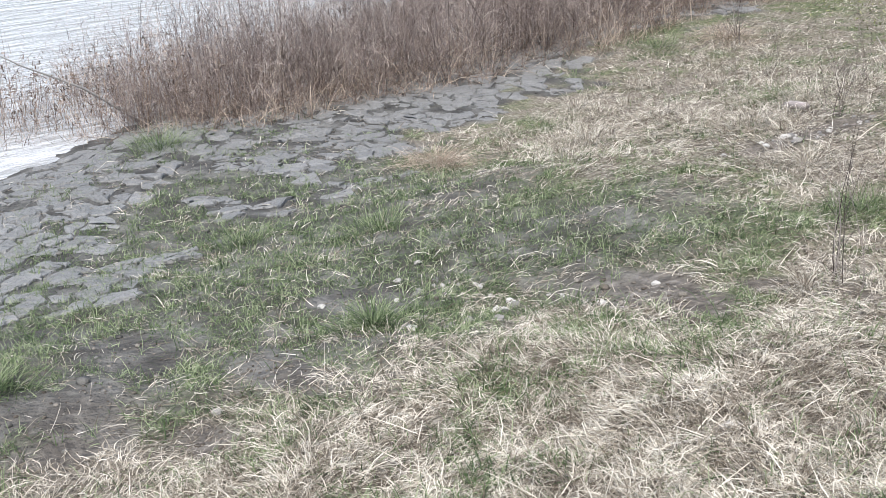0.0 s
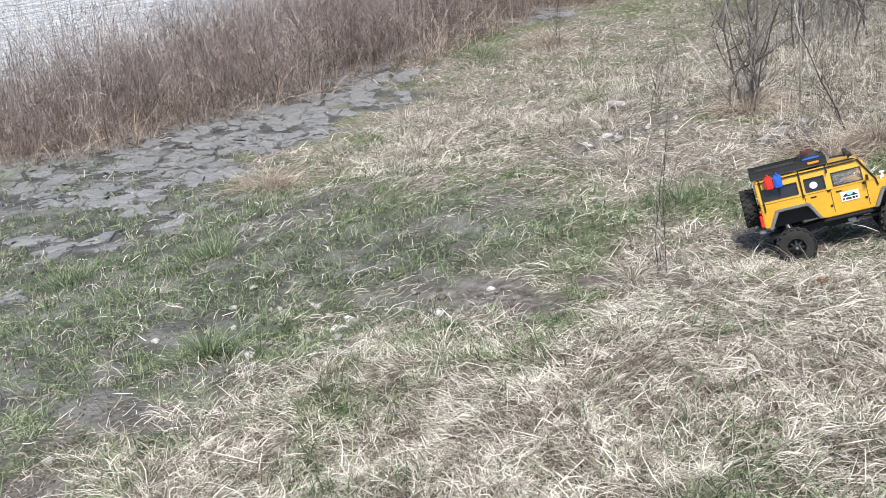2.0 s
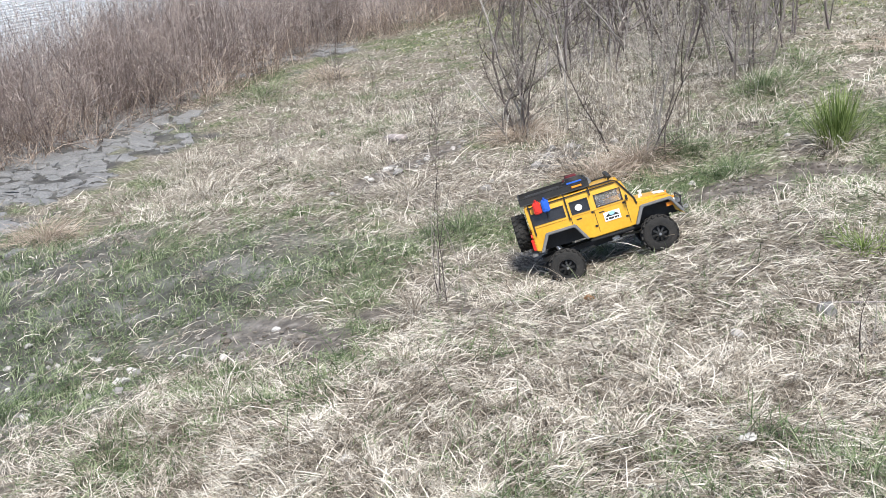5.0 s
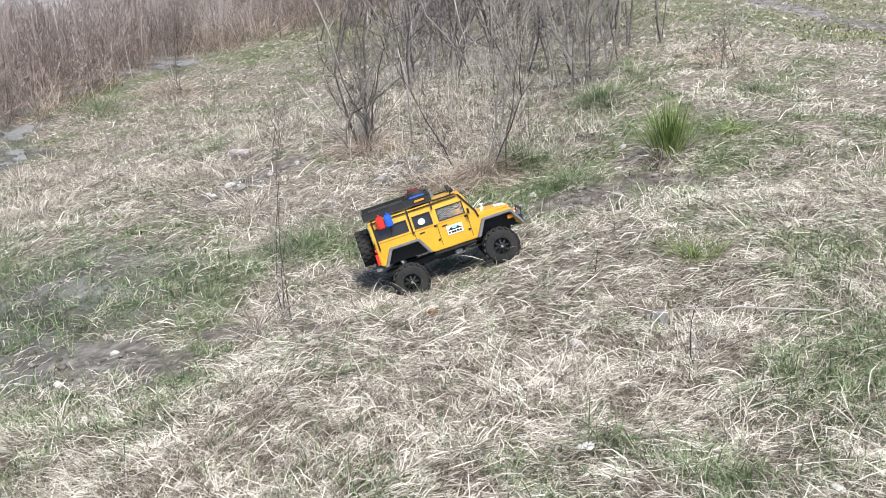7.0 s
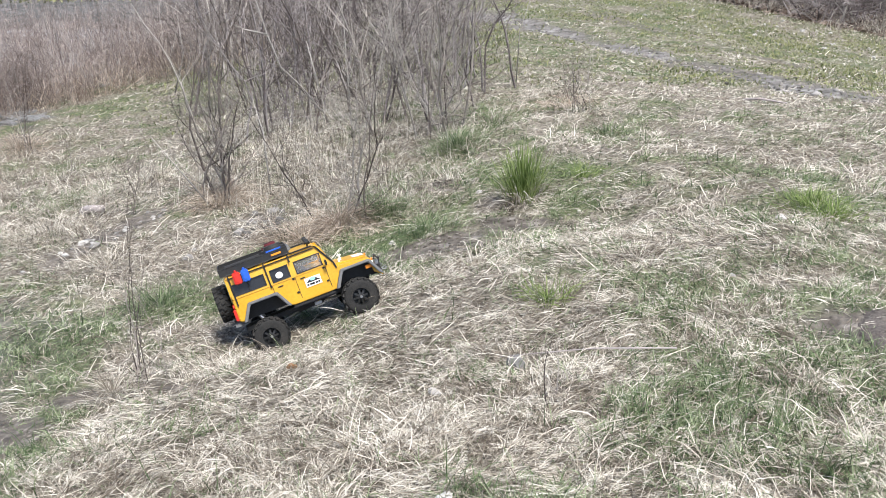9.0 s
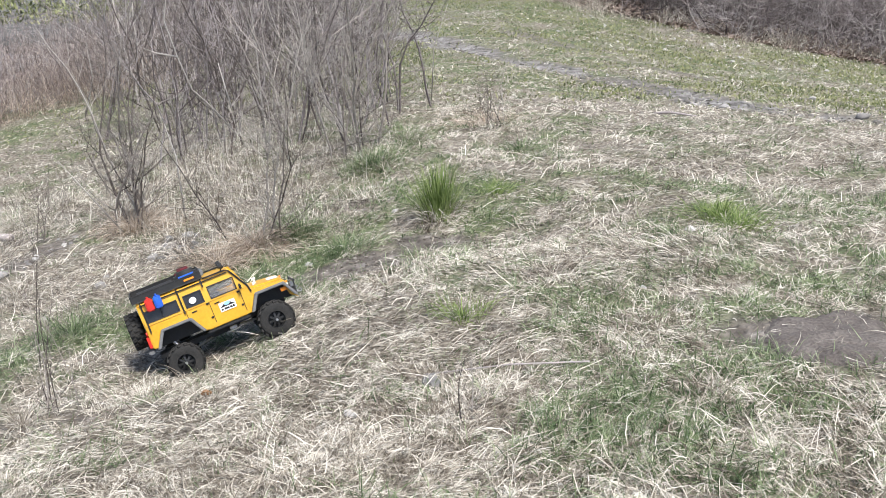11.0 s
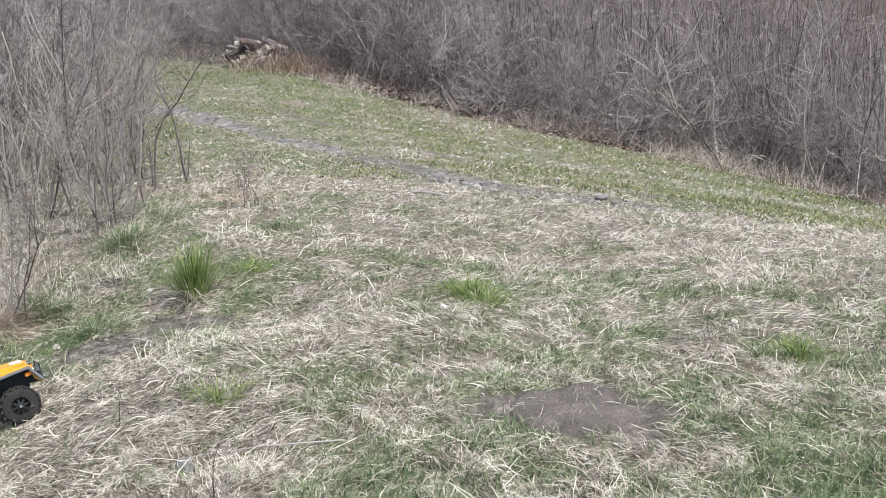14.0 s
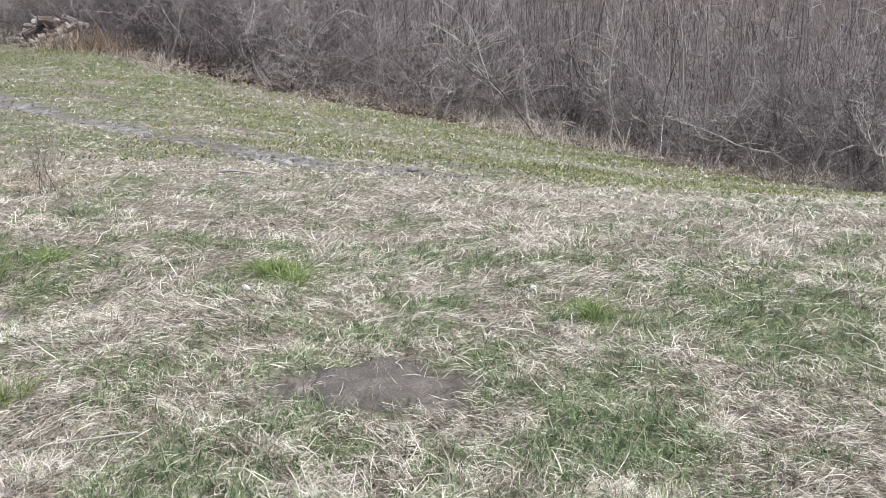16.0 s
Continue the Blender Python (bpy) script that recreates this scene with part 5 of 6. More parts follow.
# where it stands: both near hubs known, leaning a little down the bank
rear_hub, front_hub = Vector((-1.691, 3.066, -0.269)), Vector((-1.440, 3.236, -0.177))
fwd = (front_hub - rear_hub).normalized()
up = (Vector((0, 0, 1)) - fwd * fwd.z).normalized()
left = up.cross(fwd)
lean = radians(13)
up, left = up * math.cos(lean) + left * math.sin(lean), left * math.cos(lean) - up * math.sin(lean)
turn_m = Matrix((fwd, left, up)).transposed()
mid = (rear_hub + front_hub) / 2 - turn_m @ Vector((0, -0.120, HUB))
car.matrix_world = Matrix.Translation(mid) @ turn_m.to_4x4()

# ---- tufts ----
def tuft(at, n, tall, wide, mat, label, seed, name="grass_tuft", blade=0.0026, up=(0.75, 1.45), bend=(0.3, 1.5)):
    rng = np.random.default_rng(seed)
    a, d = rng.uniform(0, 6.28, n), np.abs(rng.normal(0, wide * 0.5, n))
    x, y = at[0] + np.cos(a) * d, at[1] + np.sin(a) * d
    turn = a + rng.normal(0, 0.6, n)
    lift = np.clip(rng.uniform(*up, n) - d / wide * 0.35, 0.15, 1.5)
    me = blades(name, x, y, rough(x, y) - 0.006, turn, lift, rng.uniform(*bend, n), tall * rng.uniform(0.45, 1.1, n), rng.uniform(0.5, 1.2, n) * blade, mat, 4)
    o = new(name, me)
    z = float(rough(*at))
    me.transform(Matrix.Translation((-at[0], -at[1], -z)))
    o.location = (at[0], at[1], z)
    return tagged(o, label, "grass tuft", kind="stuff")


lush = "fresh bright green grass tuft in dead straw"
for k, (tx, ty, n, tall, wide) in enumerate([(-1.23, 4.6, 260, 0.25, 0.075), (-1.88, 4.6, 420, 0.15, 0.13), (-1.93, 5.88, 480, 0.16, 0.2), (-1.03, 4.86, 110, 0.10, 0.09), (-0.05, 4.32, 260, 0.11, 0.15),
                                             (0.03, 4.10, 200, 0.10, 0.11), (0.98, 3.32, 190, 0.09, 0.12), (-2.90, 1.68, 260, 0.13, 0.15), (-4.25, 5.50, 260, 0.16, 0.3), (-3.3, 0.62, 300, 0.13, 0.16),
                                             (-1.62, 3.72, 200, 0.12, 0.14), (-1.95, 3.55, 220, 0.13, 0.2), (-2.35, 3.45, 200, 0.13, 0.2), (-1.55, 4.25, 200, 0.13, 0.15), (-0.75, 2.95, 110, 0.09, 0.09),
                                             (-2.55, 2.2, 130, 0.09, 0.15), (-3.9, 2.4, 260, 0.12, 0.3), (-4.4, 2.0, 240, 0.12, 0.3), (-6.9, 2.75, 260, 0.2, 0.3), (-6.4, 6.9, 300, 0.2, 0.5), (-1.1, 5.9, 130, 0.12, 0.15),
                                             (-5.3, 4.6, 220, 0.13, 0.3), (-1.85, 6.3, 150, 0.2, 0.15)]):
    tuft((tx, ty), int(n * (2.6 if k == 0 else 1.7)), tall, wide, LUSH if k in (0, 3, 4, 5, 6, 14) else GREEN, lush, 200 + k, up=(1.2, 1.56) if k == 0 else (0.75, 1.45), bend=(-0.1, 0.45) if k == 0 else (0.3, 1.4), blade=0.0034 if k == 0 else 0.0028)
tan_label = "pale tan tussock of dead grass hanging over"
for k, (tx, ty, n, tall, wide) in enumerate([(-5.1, 3.62, 420, 0.22, 0.25), (-2.88, 4.93, 460, 0.26, 0.13), (-2.05, 4.48, 400, 0.24, 0.14), (-1.24, 4.56, 160, 0.24, 0.08), (-4.6, 4.3, 420, 0.24, 0.35), (-3.7, 4.6, 400, 0.2, 0.35),
                                             (-6.1, 7.4, 320, 0.3, 0.3), (-2.15, 4.3, 320, 0.2, 0.2), (-0.55, 3.35, 320, 0.08, 0.25), (-0.2, 2.9, 260, 0.07, 0.2), (-2.0, 2.62, 220, 0.14, 0.10), (-1.5, 6.9, 260, 0.2, 0.3),
                                             (-3.0, 5.2, 360, 0.22, 0.35), (-1.6, 2.0, 260, 0.07, 0.22), (-0.9, 1.75, 240, 0.07, 0.22), (-4.0, 5.5, 380, 0.22, 0.4), (-2.9, 3.9, 380, 0.18, 0.35), (-5.6, 5.2, 380, 0.22, 0.4)]):
    tuft((tx, ty), int(n * 1.9), tall, wide, TAN if k in (0, 1, 2, 6, 7, 11) else STRAW, tan_label, 260 + k, up=(0.3, 1.35), bend=(0.8, 2.2))

# tussocks all over the upper bank
rng = np.random.default_rng(29)
cx, cy = rng.uniform(-6.0, -1.7, 110), rng.uniform(3.6, 8.0, 110)
fits = (cx > np.interp(cy, MUD_EDGE_Y, MUD_EDGE_X) + 0.5) & (np.hypot(cx + 1.95, cy - 3.6) > 0.5)
cx, cy = np.repeat(cx[fits], 110), np.repeat(cy[fits], 110)
a, d = rng.uniform(0, 6.28, len(cx)), np.abs(rng.normal(0, 0.09, len(cx)))
x, y = cx + np.cos(a) * d, cy + np.sin(a) * d
tussocks = blades("bank_tussocks", x, y, rough(x, y) - 0.006, a + rng.normal(0, 0.7, len(x)), rng.uniform(0.3, 1.3, len(x)), rng.uniform(0.6, 2.0, len(x)), rng.uniform(0.05, 0.17, len(x)), rng.uniform(0.002, 0.0042, len(x)), STRAW, 3, 0.3)
tagged(new("bank_tussocks", tussocks), "pale hanging tussocks of dead grass on the bank", "dry grass", kind="stuff")

# wisps of dead grass, each combed one way
rng = np.random.default_rng(83)
n = 1900
r, th = 1.2 * (7.5 / 1.2) ** rng.uniform(0, 1, n), rng.uniform(radians(-32), radians(78), n)
cx, cy = -r * np.sin(th), r * np.cos(th)
mud_s, bare_s, green_s = cover(cx, cy)
fits = rng.uniform(0, 1, n) < (1 - mud_s) * (1 - bare_s) * (1.05 - 0.75 * green_s) * (1 - 0.6 * silt(cx, cy))
cx, cy, r = cx[fits], cy[fits], r[fits]
n = len(cx)
reps = 46
way, span = np.repeat(rng.uniform(0, 6.28, n), reps), np.repeat(rng.uniform(0.6, 1.5, n), reps)
x, y = np.repeat(cx, reps) + rng.normal(0, 0.026, n * reps) * span, np.repeat(cy, reps) + rng.normal(0, 0.026, n * reps) * span
r = np.repeat(r, reps)
wisps = blades("straw_wisps", x, y, rough(x, y) - 0.004, way + rng.normal(0, 0.5, n * reps), rng.uniform(0.35, 1.2, n * reps), rng.uniform(0.9, 2.3, n * reps), rng.uniform(0.025, 0.07, n * reps) * span, rng.uniform(0.0012, 0.0026, n * reps) * np.maximum(1, r / 3.2) ** 0.8, STRAW, 4, 0.2)
tagged(new("straw_wisps", wisps), "curled wisps of pale dead grass on the bank", "dry grass", kind="stuff")

# tall dry weeds under the thicket
rng = np.random.default_rng(31)
n = 9000
y = rng.uniform(4.7, 11.5, n)
x = -2.35 - 0.38 * (y - 4.7) + rng.normal(0, 0.42, n) + rng.uniform(-0.5, 0.35, n) * ease(5.5, 7.5, y)
keep = mottled(x, y, 2.4, 33) > rng.uniform(0.2, 0.75, n)
x, y = x[keep], y[keep]
n = len(x)
lift = rng.uniform(0.5, 1.55, n)
weeds = blades("dry_weeds", x, y, rough(x, y), rng.uniform(0, 6.28, n), lift, rng.normal(0.2, 0.6, n), rng.uniform(0.06, 0.36, n) * rng.uniform(0.3, 1.1, n), rng.uniform(0.002, 0.004, n), STRAW, 4, 0.15)
tagged(new("dry_weeds", weeds), "pale dry weeds standing under the leafless thicket", "dry grass", kind="stuff")
# the green flat far up the river
n = 9000
x, y = rng.uniform(-21, -7.5, n), rng.uniform(18.5, 31, n)
turf = blades("far_turf", x, y, rough(x, y), rng.uniform(0, 6.28, n), rng.uniform(0.4, 1.4, n), rng.uniform(0.1, 1.0, n), rng.uniform(0.06, 0.16, n), rng.uniform(0.03, 0.06, n), MEADOW, 2)
tagged(new("far_turf", turf), "green grass on the flat far up the river", "grass", kind="stuff")
# straw fringe and leaf litter along the hedge
n = 21000
s = rng.uniform(0, 1, n)
hx = -9 + 20 * s
hy = np.interp(hx, [p[0] for p in HEDGE], [p[1] for p in HEDGE]) - 0.35 + rng.normal(0, 0.5, n)
fringe = blades("hedge_fringe", hx, hy, rough(hx, hy), rng.uniform(0, 6.28, n), rng.uniform(0.2, 1.4, n), rng.uniform(0.1, 1.6, n), rng.uniform(0.08, 0.36, n) * (0.15 + 1.6 * ease(0.4, 0.7, mottled(hx, hy, 1.3, 77))), rng.uniform(0.004, 0.009, n), STRAW_FINE, 3, 0.4)
tagged(new("hedge_fringe", fringe), "pale dry grass fringe at the foot of the hedge", "dry grass", kind="stuff")
n = 1000
hx, hy = rng.normal(-3.5, 0.4, n), rng.normal(21.1, 0.4, n)
russet = blades("russet_grass", hx, hy, rough(hx, hy), rng.uniform(0, 6.28, n), rng.uniform(0.8, 1.5, n), rng.uniform(0.1, 1.0, n), rng.uniform(0.15, 0.5, n), rng.uniform(0.006, 0.012, n), RUSSET, 3)
tagged(new("russet_grass", russet), "reddish-brown dry grass beside the wood heap", "dry grass", kind="stuff")
n = 26000
hx = rng.uniform(-9, 13, n)
hy = np.interp(hx, [p[0] for p in HEDGE], [p[1] for p in HEDGE]) - 0.6 + np.abs(rng.normal(0, 1.6, n))
litter = blades("leaf_litter", hx, hy, rough(hx, hy) + 0.01, rng.uniform(0, 6.28, n), rng.uniform(-0.1, 0.7, n), rng.uniform(-0.4, 0.9, n), rng.uniform(0.05, 0.12, n), rng.uniform(0.03, 0.07, n), LITTER, 2)
tagged(new("leaf_litter", litter), "brown fallen leaves under the hedge", "leaves", kind="stuff")


# ---- stones ----
def stone(at, size, mat, label, seed, flat=0.6, name="stone", sink=0.25):
    rng = np.random.default_rng(seed)
    bm = fresh()
    bmesh.ops.create_icosphere(bm, subdivisions=2, radius=1)
    off = Vector(rng.uniform(-20, 20, 3).tolist())
    for v in bm.verts:
        v.co *= 1 + 0.55 * noise.noise(v.co * 1.1 + off) + 0.14 * noise.noise(v.co * 3.1 + off)
        v.co = Vector((v.co.x * size, v.co.y * size * rng.uniform(0.72, 0.78), v.co.z * size * flat))
    me = bpy.data.meshes.new(name)
    bm.to_mesh(me)
    bm.free()
    me.materials.append(mat)
    o = new(name, me)
    o.matrix_world = pose(at[0], at[1], float(rough(*at)) + size * flat * (1 - 2 * sink), rng.uniform(-15, 15), rng.uniform(-15, 15), rng.uniform(0, 360))
    return tagged(o, label, "stone")


white = "pale whitish stone lying in the grass"
for k, (sx, sy, size) in enumerate([(-2.68, 1.03, 0.020), (-2.48, 2.51, 0.020), (-2.44, 2.22, 0.017), (-2.31, 2.18, 0.014), (-3.25, 1.71, 0.022), (-2.81, 2.17, 0.022), (-2.92, 2.18, 0.014), (-1.41, 1.51, 0.020),
                                    (-0.89, 2.35, 0.022), (-0.69, 1.80, 0.020), (-0.75, 2.58, 0.020), (-0.58, 2.31, 0.012), (-1.69, 4.19, 0.022), (-2.60, 3.66, 0.018), (-1.47, 4.73, 0.020), (-0.15, 4.05, 0.034),
                                    (0.86, 3.69, 0.020), (1.29, 3.79, 0.022), (-0.26, 3.22, 0.014), (-0.15, 3.04, 0.012), (-0.24, 1.83, 0.018), (-0.75, 2.10, 0.012), (0.73, 10.63, 0.045), (1.34, 12.9, 0.05), (2.0, 13.2, 0.04),
                                    (1.59, 6.64, 0.03), (1.75, 3.9, 0.03), (-3.15, 1.95, 0.016), (-3.3, 2.06, 0.02), (-3.05, 2.25, 0.013), (-2.72, 2.32, 0.012), (-2.15, 3.05, 0.012)]):
    stone((sx, sy), size * 0.8, STONE, white, 300 + k)
rng = np.random.default_rng(33)
for k in range(70):
    sx = rng.uniform(-2.5, 8.0)
    sy = np.interp(sx, [p[0] for p in HEDGE], [p[1] for p in HEDGE]) - rng.uniform(0.5, 4.5)
    stone((sx, sy), rng.uniform(0.012, 0.04), STONE, "small pale stone in the meadow grass", 340 + k)
for k in range(26):
    stone((-2.52 + rng.normal(0, 0.09), 4.62 + rng.normal(0, 0.20)), rng.uniform(0.012, 0.032), DARKSTONE, "grey rubble in a hollow of the bank", 400 + k)
for k in range(30):
    stone((-3.0 + rng.normal(0, 0.3), 2.0 + rng.normal(0, 0.17)), rng.uniform(0.008, 0.02), DARKSTONE if k % 3 else STONE, "small grey clod on bare soil", 440 + k)
for k in range(24):
    stone((-3.24 + rng.normal(0, 0.07), 4.4 + rng.normal(0, 0.3)), rng.uniform(0.008, 0.022), DARKSTONE if k % 2 else STONE, "small grey clod on bare soil", 480 + k)
stone((-0.73, 2.52), 0.03, DARKSTONE, "grey clod of earth in the straw", 510)
stone((-1.39, 2.60), 0.016, WOODEN, "reddish-brown brick chip in the straw", 511)


# ---- wood ----
def stick(pts, r0, r1, mat, label, name="stick", category="branch", sides=7):
    verts, faces = [], []
    base = Vector(pts[0])
    tube(verts, faces, [Vector(p) - base for p in pts], r0, r1, sides)
    faces += [tuple(range(sides))[::-1], tuple(range(len(verts) - sides, len(verts)))]
    me = bpy.data.meshes.new(name)
    me.from_pydata([tuple(v) for v in verts], [], faces)
    me.materials.append(mat)
    me.polygons.foreach_set("use_smooth", np.ones(len(me.polygons), bool))
    o = new(name, me)
    o.location = base
    return tagged(o, label, category)


def laid(x, y, up):
    return (x, y, float(rough(x, y)) + up)


stick([laid(-3.85, 5.08, 0.02), laid(-3.78, 5.04, 0.035), laid(-3.66, 5.0, 0.03)], 0.028, 0.02, BARK_DARK, "short dark rotten log on the bank", "log")
stick([laid(-0.50, 7.72, 0.012), laid(-0.40, 7.735, 0.025), laid(-0.31, 7.70, 0.02), laid(-0.22, 7.69, 0.01)], 0.010, 0.006, BARK_DARK, "short brown piece of wood in the meadow", "log")
stick([laid(-0.35, 2.62, 0.02), laid(-0.55, 2.60, 0.035), laid(-0.78, 2.55, 0.015)], 0.0025, 0.0015, BARK_DARK, "thin dry stick in the straw")
stick([laid(1.28, 3.55, 0.02), laid(1.12, 3.62, 0.04), laid(0.98, 3.66, 0.03)], 0.0025, 0.0015, BARK, "thin dry stalk on the grass")
# dark branch sticking out over the water
stick([(-8.31, 2.14, -0.27), (-8.23, 2.4, -0.45), (-8.17, 2.6, -0.56), (-8.11, 2.77, -0.66), (-7.95, 3.1, -0.95)], 0.004, 0.012, DARKSTONE, "dark bare branch sticking out over the water")
# arching canes of bramble
CANES = [
    [(-2.63, 5.66, 0.33), (-2.68, 5.53, 0.49), (-2.72, 5.39, 0.63), (-2.77, 5.37, 0.8), (-2.81, 5.35, 0.99), (-2.78, 5.37, 1.15), (-2.73, 5.39, 1.31)],
    [(-2.77, 5.37, 0.8), (-2.82, 5.23, 0.85), (-2.88, 5.2, 0.89)],
    [(-2.8, 6.46, 0.0), (-2.8, 6.46, 0.48), (-2.8, 6.46, 0.75), (-2.81, 6.45, 0.99), (-2.78, 6.47, 1.25)],
    [(-2.72, 5.84, 0.44), (-2.76, 5.82, 0.69)],
    [(-2.3, 6.65, 0.0), (-2.17, 6.59, 0.18), (-2.05, 6.53, 0.41), (-1.91, 6.46, 0.5)],
    [(-2.9, 4.84, 0.0), (-3.06, 4.62, 0.43)],
    [(-2.73, 5.16, 0.0), (-2.74, 5.16, 0.34), (-2.77, 5.14, 0.51)],
    [(-3.99, 6.4, 0.46), (-3.92, 6.44, 0.69), (-3.93, 6.44, 0.94)],
    [(-2.31, 8.7, 0.0), (-2.27, 8.71, 0.41), (-2.14, 8.74, 0.77)],
]
for pts in CANES:
    stick([laid(a, b, c) for a, b, c in pts], 0.0052, 0.0022, BARK_PALE, "long arching pale bare cane in the thicket", "cane", "branch", 5)

# heap of cut wood at the far end of the meadow
heap = tagged(new("wood_heap"), "heap of cut logs and brushwood beside the hedge", "wood heap")
heap.location = (-4.4, 22.2, float(rough(-4.4, 22.2)))
rng = np.random.default_rng(37)
for k in range(34):
    bm = fresh()
    a = rng.uniform(-0.7, 0.7)
    ln = rng.uniform(0.22, 0.5)
    c = Vector((rng.normal(0, 0.26), rng.normal(0, 0.16), 0.07 + 0.46 * rng.uniform(0, 1) ** 1.4 * 0.8))
    d = Vector((math.cos(a), math.sin(a), rng.normal(0, 0.25))) * ln / 2
    rod(bm, [c - d, c + Vector((0, 0, 0.02)), c + d], rng.uniform(0.035, 0.08), 8)
    part("log", bm, (BARK_PALE if k % 6 == 0 else RED_BARK if k % 2 else BARK_DARK), heap)
for k in range(30):
    bm = fresh()
    c = Vector((rng.normal(0.1, 0.4), rng.normal(0, 0.2), rng.uniform(0.05, 0.4)))
    d = Vector((rng.normal(), rng.normal() * 0.5, rng.uniform(0.1, 0.9))).normalized() * rng.uniform(0.2, 0.5)
    rod(bm, [c, c + d * 0.5 + Vector((0, 0, 0.03)), c + d], 0.008, 5)
    part("brush_twig", bm, BARK_DARK, heap)

# flattened patch of earth on the terrace
bm = fresh()
n, rings = 56, 9
rows_ = []
for j in range(rings + 1):
    row = []
    for k in range(n):
        a = 6.2832 * k / n
        edge = 1 + 0.22 * noise.noise(Vector((math.cos(a) * 1.6, math.sin(a) * 1.6, 3.3))) + 0.10 * noise.noise(Vector((math.cos(a) * 5, math.sin(a) * 5, 1.3)))
        s = j / rings
        px, py = 0.24 + 0.2 * edge * s * math.cos(a), 2.86 + 0.20 * edge * s * math.sin(a)
        h = 0.028 * (1 - s ** 4) + 0.010 * noise.noise(Vector((px * 16, py * 16, 0))) * (1 - s) + 0.005 * noise.noise(Vector((px * 60, py * 60, 5))) - 0.012 * s ** 6
        row.append(bm.verts.new((px - 0.24, py - 2.86, float(rough(px, py)) + h)))
    rows_.append(row)
for lo, hi in zip(rows_, rows_[1:]):
    for k in range(n):
        bm.faces.new((lo[k - 1], hi[k - 1], hi[k], lo[k]))
bmesh.ops.remove_doubles(bm, verts=bm.verts, dist=1e-5)
me = bpy.data.meshes.new("earth_patch")
bm.to_mesh(me)
bm.free()
me.materials.append(EARTH)
me.polygons.foreach_set("use_smooth", np.ones(len(me.polygons), bool))
patch = tagged(new("earth_patch", me), "flattened bare patch of crumbled brown earth in grass", "earth patch")
patch.location = (0.24, 2.86, 0)

# straws lying over the earth patch
rng = np.random.default_rng(59)
n = 60
a, d = rng.uniform(0, 6.28, n), rng.uniform(0.0, 1.0, n) ** 0.35
x, y = 0.24 + 0.19 * d * np.cos(a), 2.86 + 0.2 * d * np.sin(a)
lift = rng.uniform(0.0, 0.7, n)
over = blades("loose_straw", x, y, rough(x, y) + 0.026, rng.uniform(0, 6.28, n), lift, lift + 0.3, rng.uniform(0.02, 0.09, n), rng.uniform(0.0012, 0.0024, n), STRAW, 3, 0.3)
tagged(new("loose_straw", over), "loose dead straws lying over the bare earth", "dry grass", kind="stuff")

# crumbs of soil on the bare spots and along the mud
rng = np.random.default_rng(57)
ico = bmesh.new()
bmesh.ops.create_icosphere(ico, subdivisions=1, radius=1)
ico_v = np.array([v.co[:] for v in ico.verts])
ico_f = np.array([[v.index for v in f.verts] for f in ico.faces])
ico.free()
picks = [SPOTS[int(k)] for k in rng.integers(0, len(SPOTS) - 1, 2600)]
cx = np.array([p[0] + rng.normal(0, p[2] * 0.6) for p in picks])
cy = np.array([p[1] + rng.normal(0, p[3] * 0.6) for p in picks])
rut_s = rng.uniform(0, 1, 1500)
rx_ = np.interp(rut_s, np.linspace(0, 1, len(RUT)), [p[0] for p in RUT]) + rng.normal(0, 0.2, 1500)
ry_ = np.interp(rut_s, np.linspace(0, 1, len(RUT)), [p[1] for p in RUT]) + rng.normal(0, 0.2, 1500)
cx, cy = np.concatenate([cx, rx_]), np.concatenate([cy, ry_])
size = np.concatenate([rng.lognormal(math.log(0.0034), 0.55, 2600), rng.lognormal(math.log(0.008), 0.55, 1500)])
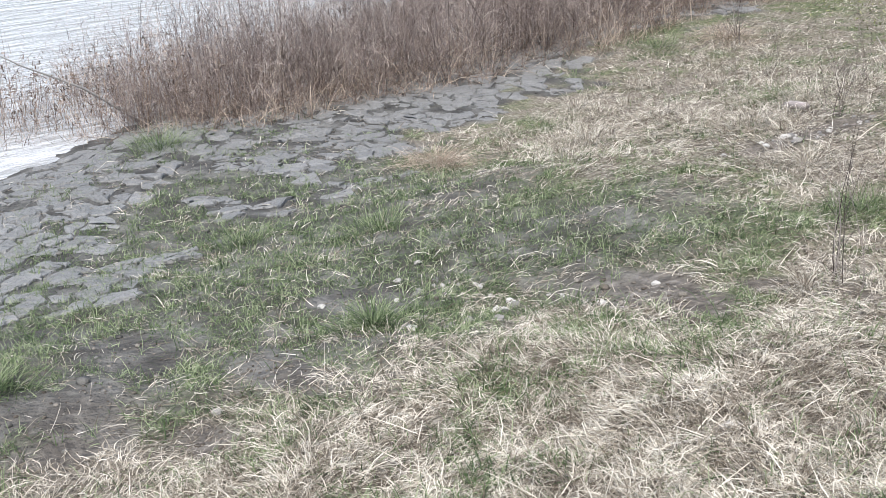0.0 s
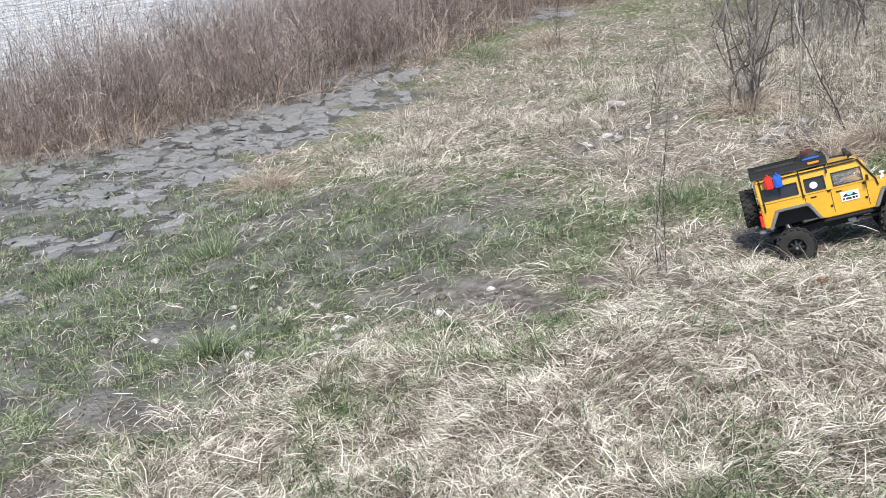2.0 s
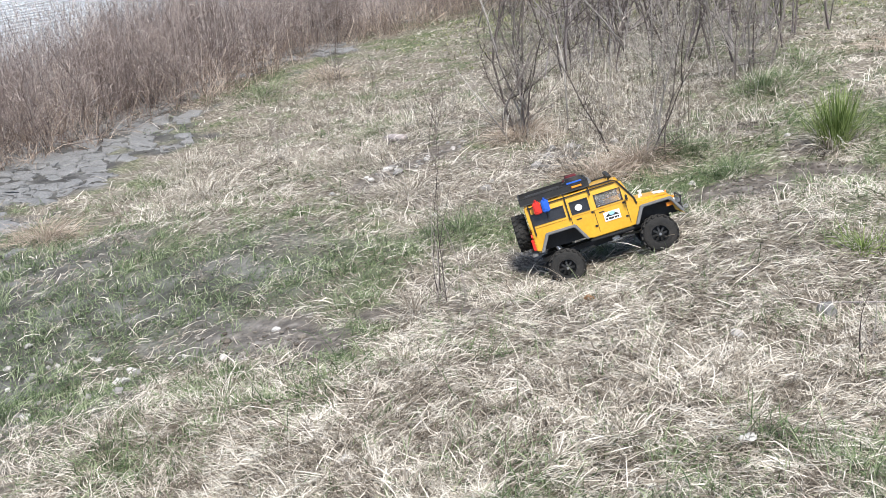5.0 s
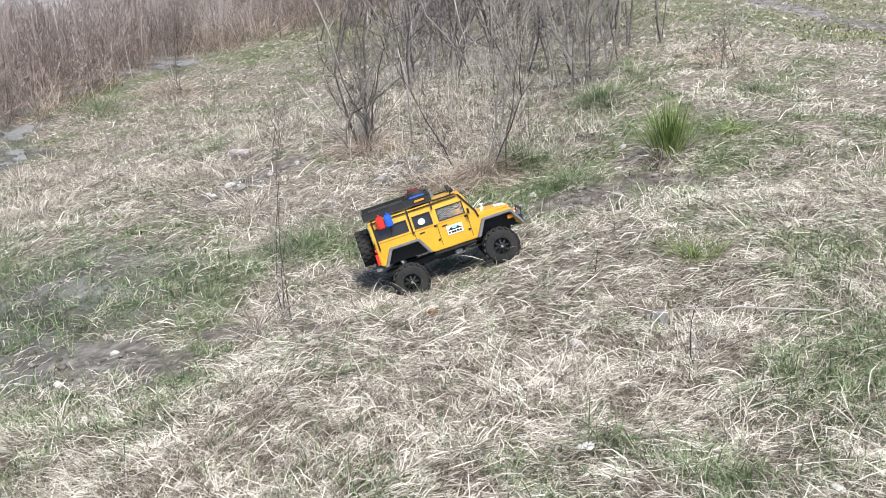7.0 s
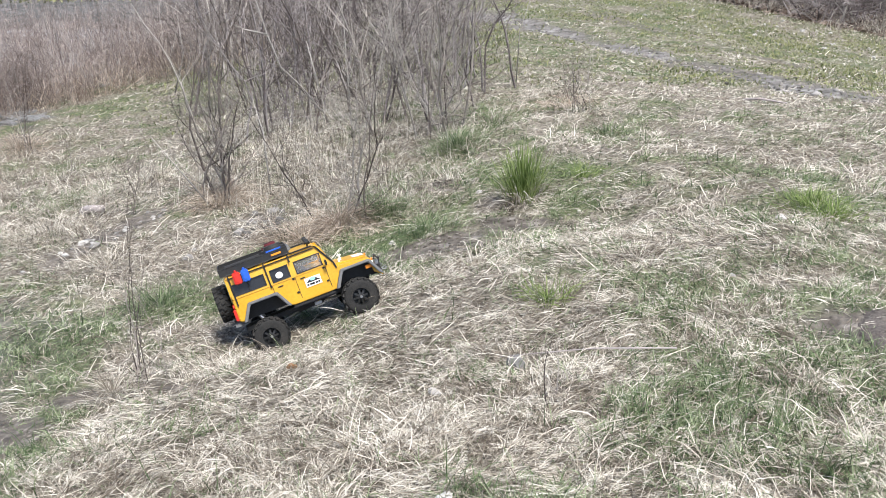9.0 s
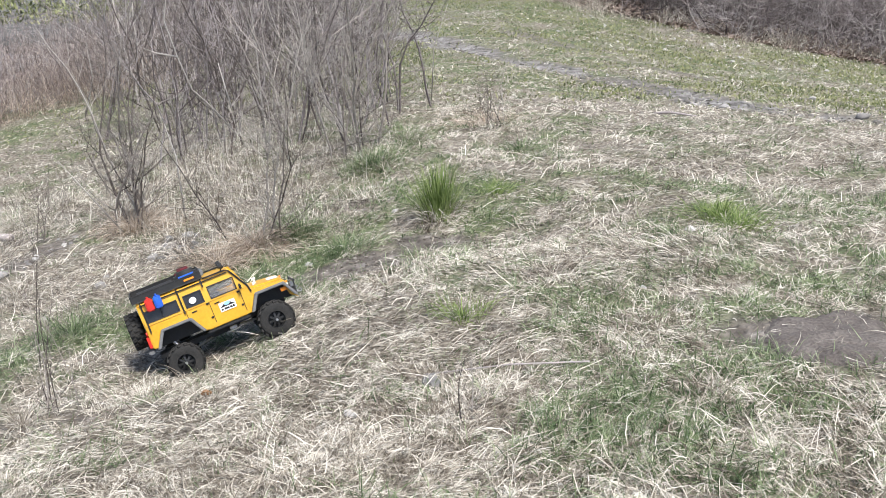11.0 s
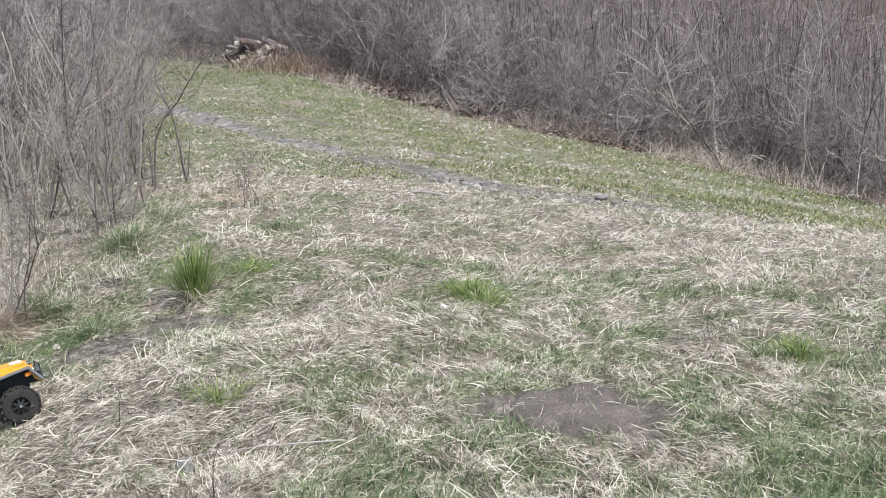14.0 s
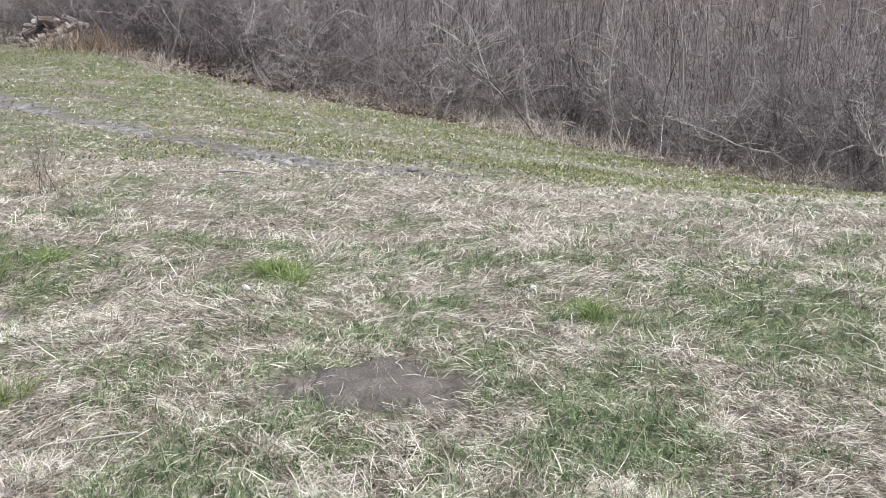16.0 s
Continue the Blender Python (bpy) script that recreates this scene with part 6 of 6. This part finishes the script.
mx, my = rng.uniform(-7.0, -2.6, 9000), rng.uniform(0.5, 6.0, 9000)
on_mud = (np.maximum(cover(mx, my)[0], 0.55 * silt(mx, my)) > rng.uniform(0.2, 1, 9000)) & (mottled(mx, my, 2.0, 97) > rng.uniform(0.25, 0.75, 9000)) & (land(mx, my) > WATER + 0.03)
cx, cy = np.concatenate([cx, mx[on_mud]]), np.concatenate([cy, my[on_mud]])
size = np.concatenate([size, rng.lognormal(math.log(0.0055), 0.5, int(on_mud.sum()))])
V = ico_v[None] * (1 + rng.uniform(-0.3, 0.3, (len(cx), len(ico_v), 1))) * size[:, None, None] * np.array([1, 1, 0.55])
V = V + np.stack([cx, cy, rough(cx, cy) + size * 0.25], 1)[:, None, :]
F = ico_f[None] + (np.arange(len(cx)) * len(ico_v))[:, None, None]
for m, name, mat, label in ((slice(0, 2600), "soil_crumbs", CRUMB, "small grey-brown crumbs of soil on bare ground"), (slice(4100, None), "mud_clods", CLOD, "small grey clods of mud on the bank"), (slice(2600, 4100), "track_grit", GRIT, "pale grey grit along the wheel track")):
    some = big_mesh(name, V[m].reshape(-1, 3), [(F[m] - F[m].min()).reshape(-1, 3)], mat)
    tagged(new(name, some), label, "soil", kind="stuff")
# pale flecks of dry leaf and chalky grit in the meadow before the hedge
n = 5200
fx = rng.uniform(-4.0, 9.0, n)
fy = np.interp(fx, [p[0] for p in HEDGE], [p[1] for p in HEDGE]) - 0.3 - np.abs(rng.normal(0, 2.2, n))
some = mottled(fx, fy, 0.8, 101) > rng.uniform(0.4, 0.72, n)
fx, fy = fx[some], fy[some]
flecks = blades("pale_flecks", fx, fy, rough(fx, fy) + 0.02, rng.uniform(0, 6.28, len(fx)), rng.uniform(-0.2, 0.9, len(fx)), rng.uniform(-0.3, 0.9, len(fx)), rng.uniform(0.014, 0.04, len(fx)), rng.uniform(0.010, 0.024, len(fx)), STRAW_FINE, 2)
tagged(new("pale_flecks", flecks), "pale dry leaf flecks scattered in the meadow", "leaves", kind="stuff")
